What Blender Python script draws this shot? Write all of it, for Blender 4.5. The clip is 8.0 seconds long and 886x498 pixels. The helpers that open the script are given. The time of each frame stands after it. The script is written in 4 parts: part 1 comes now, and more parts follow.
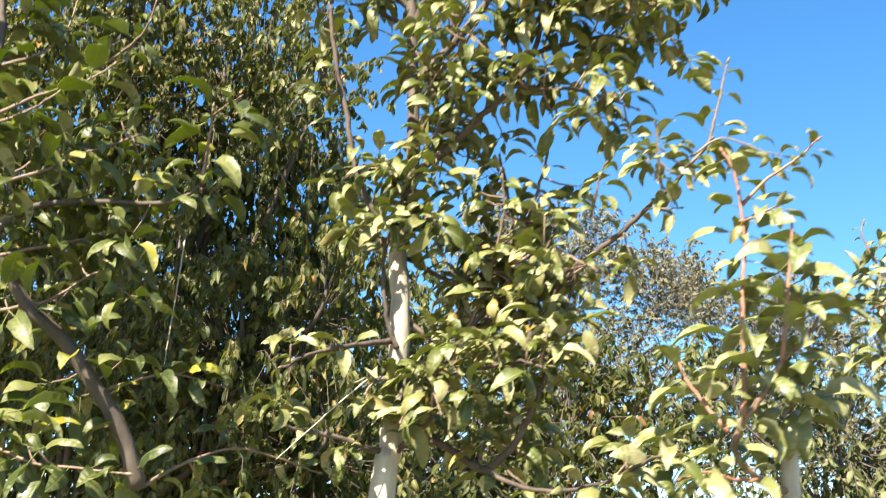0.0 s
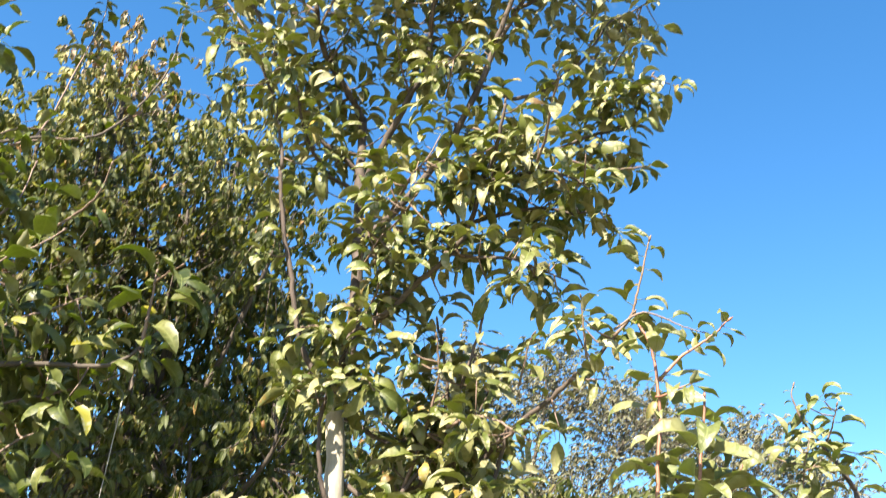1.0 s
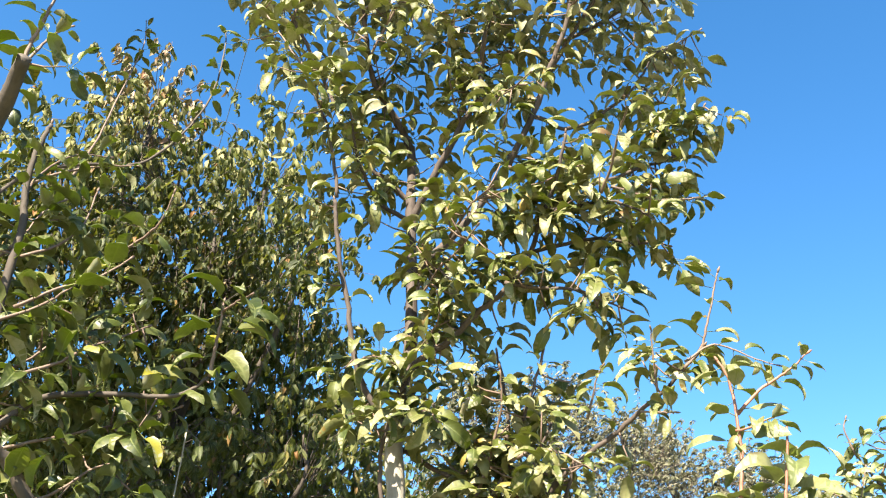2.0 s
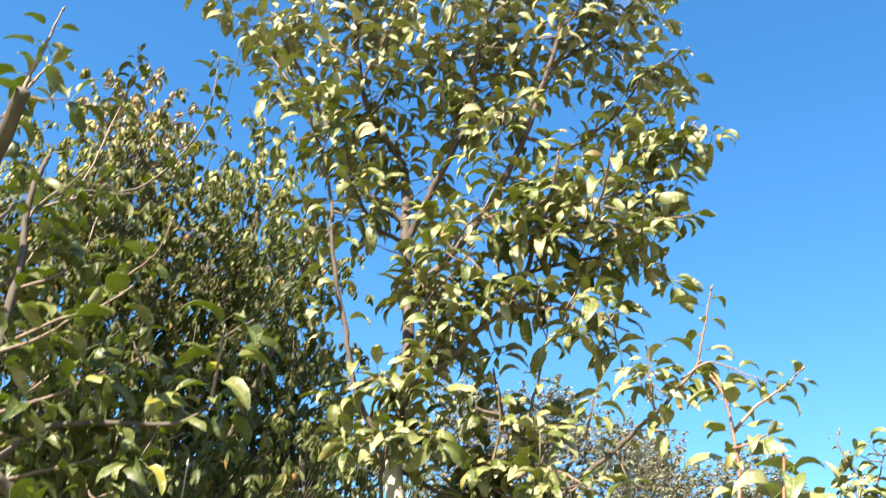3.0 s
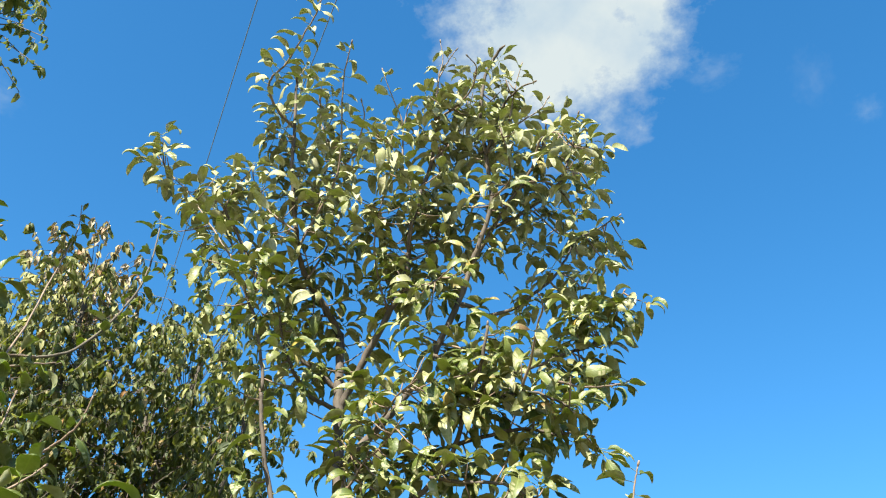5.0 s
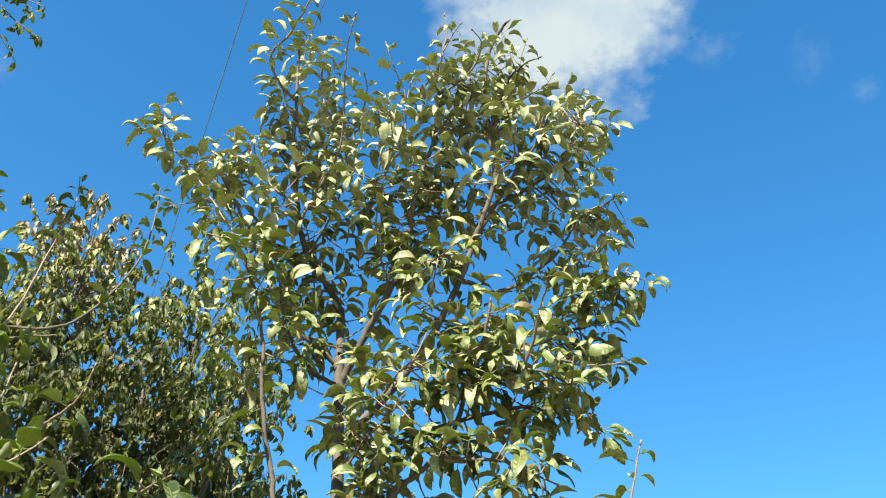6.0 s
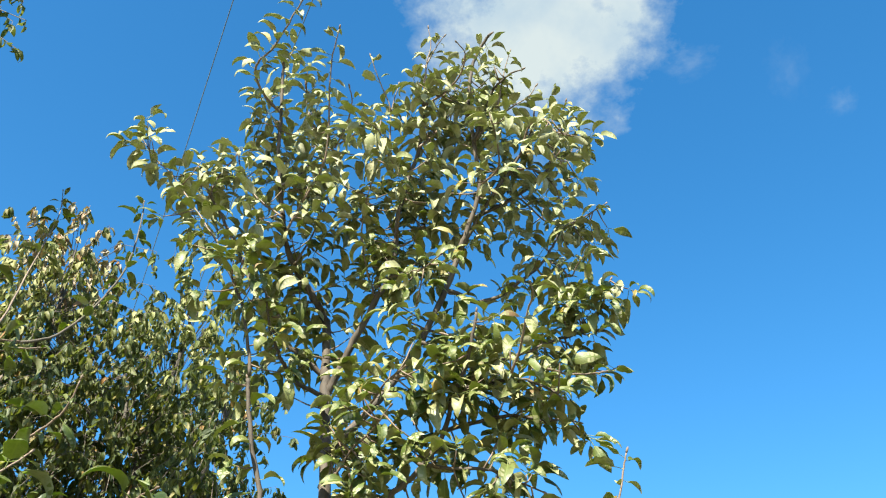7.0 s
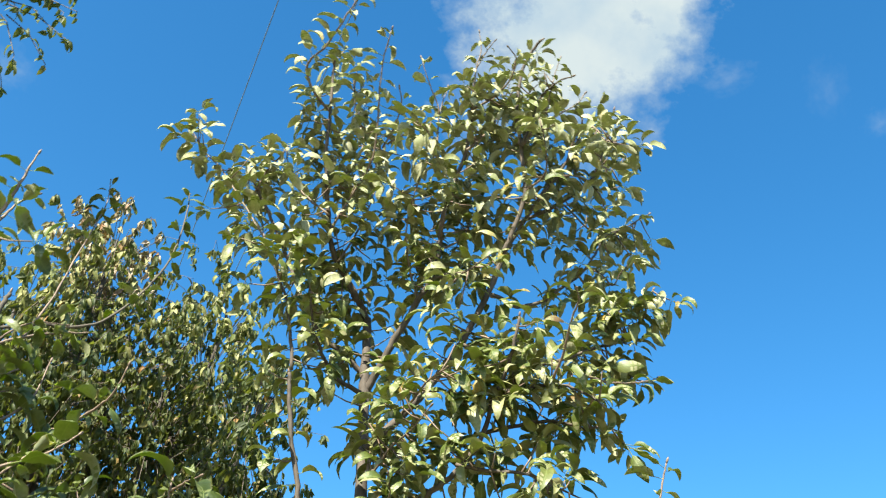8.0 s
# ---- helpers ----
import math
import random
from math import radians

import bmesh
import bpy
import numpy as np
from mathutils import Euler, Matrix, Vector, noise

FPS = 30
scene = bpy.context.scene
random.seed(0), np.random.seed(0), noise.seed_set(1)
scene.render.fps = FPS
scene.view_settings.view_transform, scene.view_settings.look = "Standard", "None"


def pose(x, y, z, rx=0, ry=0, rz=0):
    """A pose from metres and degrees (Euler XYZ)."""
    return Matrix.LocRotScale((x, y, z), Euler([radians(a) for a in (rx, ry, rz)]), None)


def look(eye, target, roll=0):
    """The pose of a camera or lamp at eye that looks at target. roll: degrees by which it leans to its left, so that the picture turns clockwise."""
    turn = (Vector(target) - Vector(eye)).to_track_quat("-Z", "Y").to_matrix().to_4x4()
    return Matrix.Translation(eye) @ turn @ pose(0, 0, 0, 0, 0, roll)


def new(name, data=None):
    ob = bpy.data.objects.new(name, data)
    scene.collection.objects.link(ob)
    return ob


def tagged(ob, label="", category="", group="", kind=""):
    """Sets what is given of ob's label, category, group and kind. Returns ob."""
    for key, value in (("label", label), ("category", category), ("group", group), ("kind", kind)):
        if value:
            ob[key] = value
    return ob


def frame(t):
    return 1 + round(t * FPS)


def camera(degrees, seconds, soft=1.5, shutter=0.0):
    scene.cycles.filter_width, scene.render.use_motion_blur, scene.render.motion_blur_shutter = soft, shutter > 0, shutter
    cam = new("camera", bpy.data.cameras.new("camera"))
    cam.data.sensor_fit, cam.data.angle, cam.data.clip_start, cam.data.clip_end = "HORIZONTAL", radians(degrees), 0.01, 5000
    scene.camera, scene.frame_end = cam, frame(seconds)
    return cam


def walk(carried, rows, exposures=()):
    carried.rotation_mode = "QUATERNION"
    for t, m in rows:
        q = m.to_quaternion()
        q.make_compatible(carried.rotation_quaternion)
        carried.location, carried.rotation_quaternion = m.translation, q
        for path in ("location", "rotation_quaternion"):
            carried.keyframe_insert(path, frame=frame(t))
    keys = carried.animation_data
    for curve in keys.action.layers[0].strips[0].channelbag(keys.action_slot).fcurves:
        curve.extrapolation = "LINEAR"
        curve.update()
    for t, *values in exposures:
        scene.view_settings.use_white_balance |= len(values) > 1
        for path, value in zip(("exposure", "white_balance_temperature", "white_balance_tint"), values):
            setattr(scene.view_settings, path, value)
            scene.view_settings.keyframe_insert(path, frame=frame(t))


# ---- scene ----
EXPO = 1.89
cam = camera(49.0, 8.0, 1.12, 0.6)
PATH = [
    (0, (-0.003, 0.393, 1.668), (-0.001, 2.283, 2.32), 2.5),
    (0.5, (0.089, 0.295, 1.695), (0.057, 2.159, 2.42), 3.2),
    (1, (0.081, 0.277, 1.727), (0.123, 2.066, 2.618), 3.2),
    (1.5, (-0.033, 0.305, 1.73), (0.01, 2.083, 2.646), 2.2),
    (1.7, (-0.074, 0.306, 1.731), (-0.038, 2.077, 2.661), 2.9),
    (2.8, (-0.102, 0.282, 1.723), (-0.012, 2.033, 2.686), 3.5),
    (3, (-0.108, 0.272, 1.736), (-0.036, 2.019, 2.707), 2.1),
    (3.5, (-0.042, 0.234, 1.816), (0.127, 1.938, 2.849), 1.4),
    (4, (-0.039, 0.227, 1.811), (0.094, 1.875, 2.936), 0.2),
    (4.5, (-0.036, 0.22, 1.805), (0.086, 1.826, 2.991), 0.9),
    (4.7, (-0.033, 0.212, 1.8), (0.098, 1.798, 3.011), 0.8),
    (5.8, (-0.051, 0.209, 1.8), (0.094, 1.814, 2.984), 1.3),
    (6, (-0.055, 0.226, 1.812), (0.094, 1.841, 2.983), 1.4),
    (6.5, (-0.036, 0.237, 1.828), (0.12, 1.85, 3.0), 0.7),
    (7, (-0.066, 0.222, 1.798), (0.118, 1.817, 2.991), 0.3),
    (7.5, (-0.077, 0.215, 1.797), (0.075, 1.816, 2.986), 0.8),
    (8, (-0.112, 0.224, 1.783), (0.013, 1.819, 2.983), 3.9),
]
walk(cam, [(t, look(eye, target, roll)) for t, eye, target, roll in PATH], [(0.0, EXPO + 0.26, 6700, 11), (1.5, EXPO + 0.27, 6650, 10), (3.5, EXPO + 0.33, 6580, 8), (4.4, EXPO + 0.08, 6350, 2), (8.0, EXPO + 0.06, 6200, -2)])

# ---- light ----
SUN_AZ, SUN_EL = radians(208), radians(45)
world = bpy.data.worlds.new("sky")
scene.world = world
world.use_nodes = True
wn = world.node_tree
sky = wn.nodes.new("ShaderNodeTexSky")
sky.sky_type = "NISHITA"
sky.sun_disc = False
sky.sun_elevation, sky.sun_rotation = SUN_EL, SUN_AZ
sky.altitude, sky.air_density, sky.dust_density, sky.ozone_density = 300, 1.0, 0.8, 2.3
tint = wn.nodes.new("ShaderNodeHueSaturation")
tint.inputs["Saturation"].default_value, tint.inputs["Hue"].default_value = 1.31, 0.4975
wn.links.new(sky.outputs["Color"], tint.inputs["Color"])
wn.links.new(tint.outputs["Color"], wn.nodes["Background"].inputs["Color"])
wn.nodes["Background"].inputs["Strength"].default_value = 0.074
sun = new("sun", bpy.data.lights.new("sun", "SUN"))
sun.data.energy, sun.data.angle, sun.data.color = 5.0, radians(0.53), (1.0, 0.91, 0.75)
sun.matrix_world = look((math.sin(SUN_AZ) * math.cos(SUN_EL) * 30, math.cos(SUN_AZ) * math.cos(SUN_EL) * 30, math.sin(SUN_EL) * 30), (0, 0, 0))


# ---- materials ----
def node(m, kind, **sets):
    n = m.node_tree.nodes.new(kind)
    for key, value in sets.items():
        if key in n.inputs:
            n.inputs[key].default_value = value
    return n


def material(name):
    m = bpy.data.materials.new(name)
    m.use_nodes = True
    return m, m.node_tree.nodes["Principled BSDF"], m.node_tree.links


def ramp(m, stops):
    n = m.node_tree.nodes.new("ShaderNodeValToRGB")
    while len(n.color_ramp.elements) < len(stops):
        n.color_ramp.elements.new(0.5)
    for e, (at, colour) in zip(n.color_ramp.elements, stops):
        e.position, e.color = at, (*colour, 1)
    return n


def chance(m, links):
    """A random number for each leaf: by object, or by island where leaves are joined."""
    info, geo = node(m, "ShaderNodeObjectInfo"), node(m, "ShaderNodeNewGeometry")
    add = node(m, "ShaderNodeMath")
    add.operation = "ADD"
    links.new(info.outputs["Random"], add.inputs[0])
    links.new(geo.outputs["Random Per Island"], add.inputs[1])
    wrap = node(m, "ShaderNodeMath")
    wrap.operation = "FRACT"
    links.new(add.outputs[0], wrap.inputs[0])
    return wrap.outputs[0]


def leaf_material(name, stops, through_colour, rough=0.4, sheer=0.2, gloss=0.75):
    m, bsdf, links = material(name)
    luck = chance(m, links)
    base = ramp(m, stops)
    links.new(luck, base.inputs[0])
    # veins and blotches along the blade
    uv = node(m, "ShaderNodeTexCoord")
    sep = node(m, "ShaderNodeSeparateXYZ")
    links.new(uv.outputs["UV"], sep.inputs[0])
    side = node(m, "ShaderNodeMath")
    side.operation = "ABSOLUTE"
    links.new(sep.outputs["X"], side.inputs[0])
    rib = node(m, "ShaderNodeMath")
    rib.operation, rib.inputs[1].default_value = "LESS_THAN", 0.07
    links.new(side.outputs[0], rib.inputs[0])
    slant = node(m, "ShaderNodeMath")
    slant.operation, slant.inputs[1].default_value = "MULTIPLY_ADD", -0.22
    links.new(side.outputs[0], slant.inputs[0])
    links.new(sep.outputs["Y"], slant.inputs[2])
    wave = node(m, "ShaderNodeMath")
    wave.operation, wave.inputs[1].default_value = "MULTIPLY", 62.0
    links.new(slant.outputs[0], wave.inputs[0])
    sine = node(m, "ShaderNodeMath")
    sine.operation = "SINE"
    links.new(wave.outputs[0], sine.inputs[0])
    spots = node(m, "ShaderNodeTexNoise", Scale=75.0, Detail=6.0, Roughness=0.7)
    geo = node(m, "ShaderNodeNewGeometry")
    links.new(geo.outputs["Position"], spots.inputs["Vector"])
    spot_ramp = ramp(m, [(0.36, (0.62, 0.62, 0.55)), (0.56, (1, 1, 1)), (0.78, (1.0, 0.93, 0.7))])
    links.new(spots.outputs["Fac"], spot_ramp.inputs[0])
    mul = node(m, "ShaderNodeMix")
    mul.data_type, mul.blend_type = "RGBA", "MULTIPLY"
    mul.inputs["Factor"].default_value = 0.8
    links.new(base.outputs["Color"], mul.inputs["A"])
    links.new(spot_ramp.outputs["Color"], mul.inputs["B"])
    ribmix = node(m, "ShaderNodeMix")
    ribmix.data_type = "RGBA"
    ribmix.inputs["B"].default_value = (0.24, 0.27, 0.09, 1)
    ribfac = node(m, "ShaderNodeMath")
    ribfac.operation, ribfac.inputs[1].default_value = "MULTIPLY", 0.6
    links.new(rib.outputs[0], ribfac.inputs[0])
    links.new(ribfac.outputs[0], ribmix.inputs["Factor"])
    links.new(mul.outputs["Result"], ribmix.inputs["A"])
    # side veins a little paler, rims here and there dry and brown
    vein = node(m, "ShaderNodeMath")
    vein.operation, vein.inputs[1].default_value = "GREATER_THAN", 0.72
    links.new(sine.outputs[0], vein.inputs[0])
    veinfac = node(m, "ShaderNodeMath")
    veinfac.operation, veinfac.inputs[1].default_value = "MULTIPLY", 0.05
    links.new(vein.outputs[0], veinfac.inputs[0])
    veinmix = node(m, "ShaderNodeMix")
    veinmix.data_type = "RGBA"
    veinmix.inputs["B"].default_value = (0.36, 0.36, 0.17, 1)
    links.new(veinfac.outputs[0], veinmix.inputs["Factor"])
    links.new(ribmix.outputs["Result"], veinmix.inputs["A"])
    fray = node(m, "ShaderNodeTexNoise", Scale=24.0, Detail=3.0, Roughness=0.6)
    links.new(geo.outputs["Position"], fray.inputs["Vector"])
    rim = node(m, "ShaderNodeMath")
    rim.operation, rim.inputs[1].default_value = "MULTIPLY_ADD", 1.5
    links.new(fray.outputs["Fac"], rim.inputs[0])
    links.new(side.outputs[0], rim.inputs[2])
    rimmap = node(m, "ShaderNodeMapRange")
    rimmap.inputs["From Min"].default_value, rimmap.inputs["From Max"].default_value = 1.72, 2.0
    rimmap.inputs["To Max"].default_value = 0.75
    links.new(rim.outputs[0], rimmap.inputs["Value"])
    rimmix = node(m, "ShaderNodeMix")
    rimmix.data_type = "RGBA"
    rimmix.inputs["B"].default_value = (0.13, 0.085, 0.035, 1)
    links.new(rimmap.outputs["Result"], rimmix.inputs["Factor"])
    links.new(veinmix.outputs["Result"], rimmix.inputs["A"])
    links.new(rimmix.outputs["Result"], bsdf.inputs["Base Color"])
    shine = node(m, "ShaderNodeMapRange")
    shine.inputs["From Min"].default_value, shine.inputs["From Max"].default_value = 0.3, 0.7
    shine.inputs["To Min"].default_value, shine.inputs["To Max"].default_value = rough - 0.07, rough + 0.16
    links.new(spots.outputs["Fac"], shine.inputs["Value"])
    links.new(shine.outputs["Result"], bsdf.inputs["Roughness"])
    bump = node(m, "ShaderNodeBump", Strength=0.06, Distance=0.0015)
    links.new(sine.outputs[0], bump.inputs["Height"])
    links.new(bump.outputs["Normal"], bsdf.inputs["Normal"])
    bsdf.inputs["Specular IOR Level"].default_value = gloss
    back = node(m, "ShaderNodeBsdfTranslucent", Color=(*through_colour, 1))
    mix = node(m, "ShaderNodeMixShader", Fac=sheer)
    links.new(bsdf.outputs[0], mix.inputs[1])
    links.new(back.outputs[0], mix.inputs[2])
    links.new(mix.outputs[0], m.node_tree.nodes["Material Output"].inputs["Surface"])
    return m


LEAF = (leaf_material("pear_leaf", [(0.0, (0.05, 0.076, 0.012)), (0.35, (0.112, 0.134, 0.024)), (0.7, (0.235, 0.23, 0.085)), (0.94, (0.405, 0.37, 0.21)), (0.97, (0.36, 0.25, 0.04)), (1.0, (0.16, 0.085, 0.035))], (0.28, 0.36, 0.03), rough=0.46, sheer=0.36, gloss=0.6),
        leaf_material("pear_leaf_underside", [(0.0, (0.18, 0.19, 0.068)), (0.5, (0.34, 0.32, 0.165)), (1.0, (0.48, 0.44, 0.295))], (0.30, 0.36, 0.05), rough=0.62, sheer=0.36, gloss=0.3))
# paler copy of the pear leaf: sunlight on the crown's top put into its colour
LEAF_LIT = (leaf_material("lit_leaf", [(0.0, (0.15, 0.165, 0.06)), (0.5, (0.32, 0.31, 0.17)), (0.95, (0.50, 0.47, 0.33)), (1.0, (0.36, 0.25, 0.04))], (0.30, 0.36, 0.05), rough=0.6, sheer=0.34, gloss=0.35),
              leaf_material("lit_leaf_underside", [(0.0, (0.30, 0.30, 0.17)), (1.0, (0.54, 0.51, 0.39))], (0.30, 0.36, 0.06), rough=0.7, sheer=0.34, gloss=0.2))
LEAF_YOUNG = (leaf_material("young_leaf", [(0.0, (0.10, 0.13, 0.032)), (0.5, (0.22, 0.23, 0.08)), (0.95, (0.36, 0.34, 0.17)), (1.0, (0.34, 0.26, 0.07))], (0.28, 0.36, 0.05), sheer=0.36),
              leaf_material("young_leaf_underside", [(0.0, (0.18, 0.21, 0.09)), (1.0, (0.42, 0.415, 0.27))], (0.28, 0.36, 0.06), rough=0.6, sheer=0.36, gloss=0.3))
LEAF_ORCHARD = (leaf_material("orchard_leaf", [(0.0, (0.03, 0.047, 0.008)), (0.5, (0.068, 0.09, 0.014)), (0.85, (0.18, 0.185, 0.055)), (0.95, (0.34, 0.30, 0.02)), (1.0, (0.14, 0.10, 0.03))], (0.27, 0.36, 0.022), sheer=0.38, gloss=0.65),
                leaf_material("orchard_leaf_underside", [(0.0, (0.09, 0.11, 0.03)), (0.5, (0.17, 0.185, 0.07)), (1.0, (0.37, 0.365, 0.235))], (0.27, 0.36, 0.03), rough=0.6, sheer=0.38, gloss=0.35))
LEAF_HANGING = leaf_material("hanging_leaf", [(0.0, (0.018, 0.030, 0.006)), (0.5, (0.042, 0.056, 0.011)), (0.85, (0.10, 0.105, 0.028)), (0.96, (0.20, 0.165, 0.06)), (1.0, (0.24, 0.11, 0.04))], (0.24, 0.27, 0.03), rough=0.55, sheer=0.26, gloss=0.35)
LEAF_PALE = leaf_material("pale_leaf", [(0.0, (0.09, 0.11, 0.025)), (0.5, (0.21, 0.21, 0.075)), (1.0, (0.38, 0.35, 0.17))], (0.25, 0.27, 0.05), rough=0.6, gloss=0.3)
LEAF_RUSSET = leaf_material("russet_leaf", [(0.0, (0.13, 0.12, 0.04)), (0.4, (0.27, 0.22, 0.12)), (0.7, (0.42, 0.33, 0.24)), (0.92, (0.52, 0.40, 0.33)), (1.0, (0.36, 0.17, 0.10))], (0.35, 0.2, 0.06), rough=0.6, gloss=0.25)
LEAF_FAR = leaf_material("far_leaf", [(0.0, (0.03, 0.042, 0.012)), (0.5, (0.065, 0.078, 0.026)), (1.0, (0.16, 0.16, 0.08))], (0.16, 0.2, 0.05), rough=0.55, gloss=0.3)
LEAF_GREY = leaf_material("grey_leaf", [(0.0, (0.07, 0.075, 0.04)), (0.5, (0.135, 0.13, 0.085)), (1.0, (0.26, 0.24, 0.18))], (0.2, 0.2, 0.1), rough=0.6, gloss=0.3)


def bark_material(name, dark, light, scale=60.0, bump_size=0.6, rough=0.8):
    m, bsdf, links = material(name)
    where = node(m, "ShaderNodeTexCoord")
    squeeze = node(m, "ShaderNodeMapping")
    squeeze.inputs["Scale"].default_value = (1.0, 1.0, 0.28)
    links.new(where.outputs["Object"], squeeze.inputs["Vector"])
    fine = node(m, "ShaderNodeTexNoise", Scale=scale, Detail=6.0, Roughness=0.7)
    broad = node(m, "ShaderNodeTexNoise", Scale=scale * 0.14, Detail=3.0, Roughness=0.6)
    links.new(squeeze.outputs[0], fine.inputs["Vector"])
    links.new(where.outputs["Object"], broad.inputs["Vector"])
    tone = ramp(m, [(0.3, dark), (0.7, light)])
    both = node(m, "ShaderNodeMath")
    both.operation, both.inputs[1].default_value = "MULTIPLY_ADD", 0.5
    half = node(m, "ShaderNodeMath")
    half.operation, half.inputs[1].default_value = "MULTIPLY", 0.5
    links.new(broad.outputs["Fac"], half.inputs[0])
    links.new(fine.outputs["Fac"], both.inputs[0])
    links.new(half.outputs[0], both.inputs[2])
    links.new(both.outputs[0], tone.inputs[0])
    links.new(tone.outputs["Color"], bsdf.inputs["Base Color"])
    bump = node(m, "ShaderNodeBump", Strength=bump_size, Distance=0.004)
    links.new(fine.outputs["Fac"], bump.inputs["Height"])
    links.new(bump.outputs["Normal"], bsdf.inputs["Normal"])
    bsdf.inputs["Roughness"].default_value = rough
    return m


BARK_PALE = bark_material("pale_bark", (0.20, 0.17, 0.13), (0.52, 0.48, 0.41), 45.0)
BARK = bark_material("limb_bark", (0.022, 0.016, 0.013), (0.13, 0.095, 0.075), 55.0)
BARK_SHOOT = bark_material("shoot_bark", (0.07, 0.042, 0.03), (0.24, 0.165, 0.12), 120.0, 0.3, 0.6)
BARK_RED = bark_material("red_shoot_bark", (0.15, 0.06, 0.035), (0.34, 0.17, 0.11), 120.0, 0.3, 0.55)
BARK_DARK = bark_material("dark_bark", (0.03, 0.024, 0.02), (0.11, 0.085, 0.065), 40.0)

GRASS, gb, gl = material("dry_grass_ground")
g1 = node(GRASS, "ShaderNodeTexNoise", Scale=1.3, Detail=8.0, Roughness=0.7)
gpos = node(GRASS, "ShaderNodeTexCoord")
gl.new(gpos.outputs["Object"], g1.inputs["Vector"])
gr = ramp(GRASS, [(0.3, (0.05, 0.06, 0.02)), (0.55, (0.13, 0.12, 0.045)), (0.8, (0.24, 0.18, 0.09))])
gl.new(g1.outputs["Fac"], gr.inputs[0])
gl.new(gr.outputs["Color"], gb.inputs["Base Color"])
gb.inputs["Roughness"].default_value = 0.95

WIRE, wb, _ = material("wire_cover")
wb.inputs["Base Color"].default_value, wb.inputs["Roughness"].default_value = (0.12, 0.14, 0.18, 1), 0.6


# ---- mesh helpers ----
def mesh_object(name, verts, faces, mat, parent=None, smooth=True, uvs=None):
    me = bpy.data.meshes.new(name)
    me.from_pydata([tuple(v) for v in verts], [], [tuple(f) for f in faces])
    if uvs is not None:
        layer = me.uv_layers.new(name="blade")
        idx = np.empty(len(me.loops), dtype=np.int32)
        me.loops.foreach_get("vertex_index", idx)
        layer.data.foreach_set("uv", np.asarray(uvs, dtype=np.float32)[idx].ravel())
    if smooth:
        me.polygons.foreach_set("use_smooth", [True] * len(me.polygons))
    me.materials.append(mat)
    ob = new(name, me)
    ob.parent = parent
    return ob


def spline(points, steps=5):
    """Catmull-Rom through the points."""
    p = [np.array(q, float) for q in points]
    p = [2 * p[0] - p[1]] + p + [2 * p[-1] - p[-2]]
    line = []
    for i in range(1, len(p) - 2):
        for k in range(steps):
            u = k / steps
            line.append(0.5 * (2 * p[i] + (p[i + 1] - p[i - 1]) * u + (2 * p[i - 1] - 5 * p[i] + 4 * p[i + 1] - p[i + 2]) * u * u
                               + (3 * p[i] - p[i - 1] - 3 * p[i + 1] + p[i + 2]) * u ** 3))
    line.append(p[-2])
    return np.array(line)


def tube(line, r0, r1, rng, sides=7, knots=0.12, start=0):
    """Verts and faces of a tapering, slightly knotty stem along a line."""
    n = len(line)
    tang = np.gradient(line, axis=0)
    tang /= np.linalg.norm(tang, axis=1)[:, None] + 1e-9
    ref = np.array([0.31, 0.9, 0.2])
    verts, faces = [], []
    for i in range(n):
        u = i / (n - 1)
        a = np.cross(tang[i], ref)
        a /= np.linalg.norm(a)
        b = np.cross(tang[i], a)
        r = (r0 + (r1 - r0) * u ** 0.85) * (1 + knots * (rng.random() - 0.4))
        for s in range(sides):
            w = 2 * math.pi * s / sides
            verts.append(line[i] + r * (math.cos(w) * a + math.sin(w) * b))
    for i in range(n - 1):
        for s in range(sides):
            q = (s + 1) % sides
            faces.append((start + i * sides + s, start + i * sides + q, start + (i + 1) * sides + q, start + (i + 1) * sides + s))
    faces.append(tuple(start + s for s in reversed(range(sides))))
    faces.append(tuple(start + (n - 1) * sides + s for s in range(sides)))
    return verts, faces


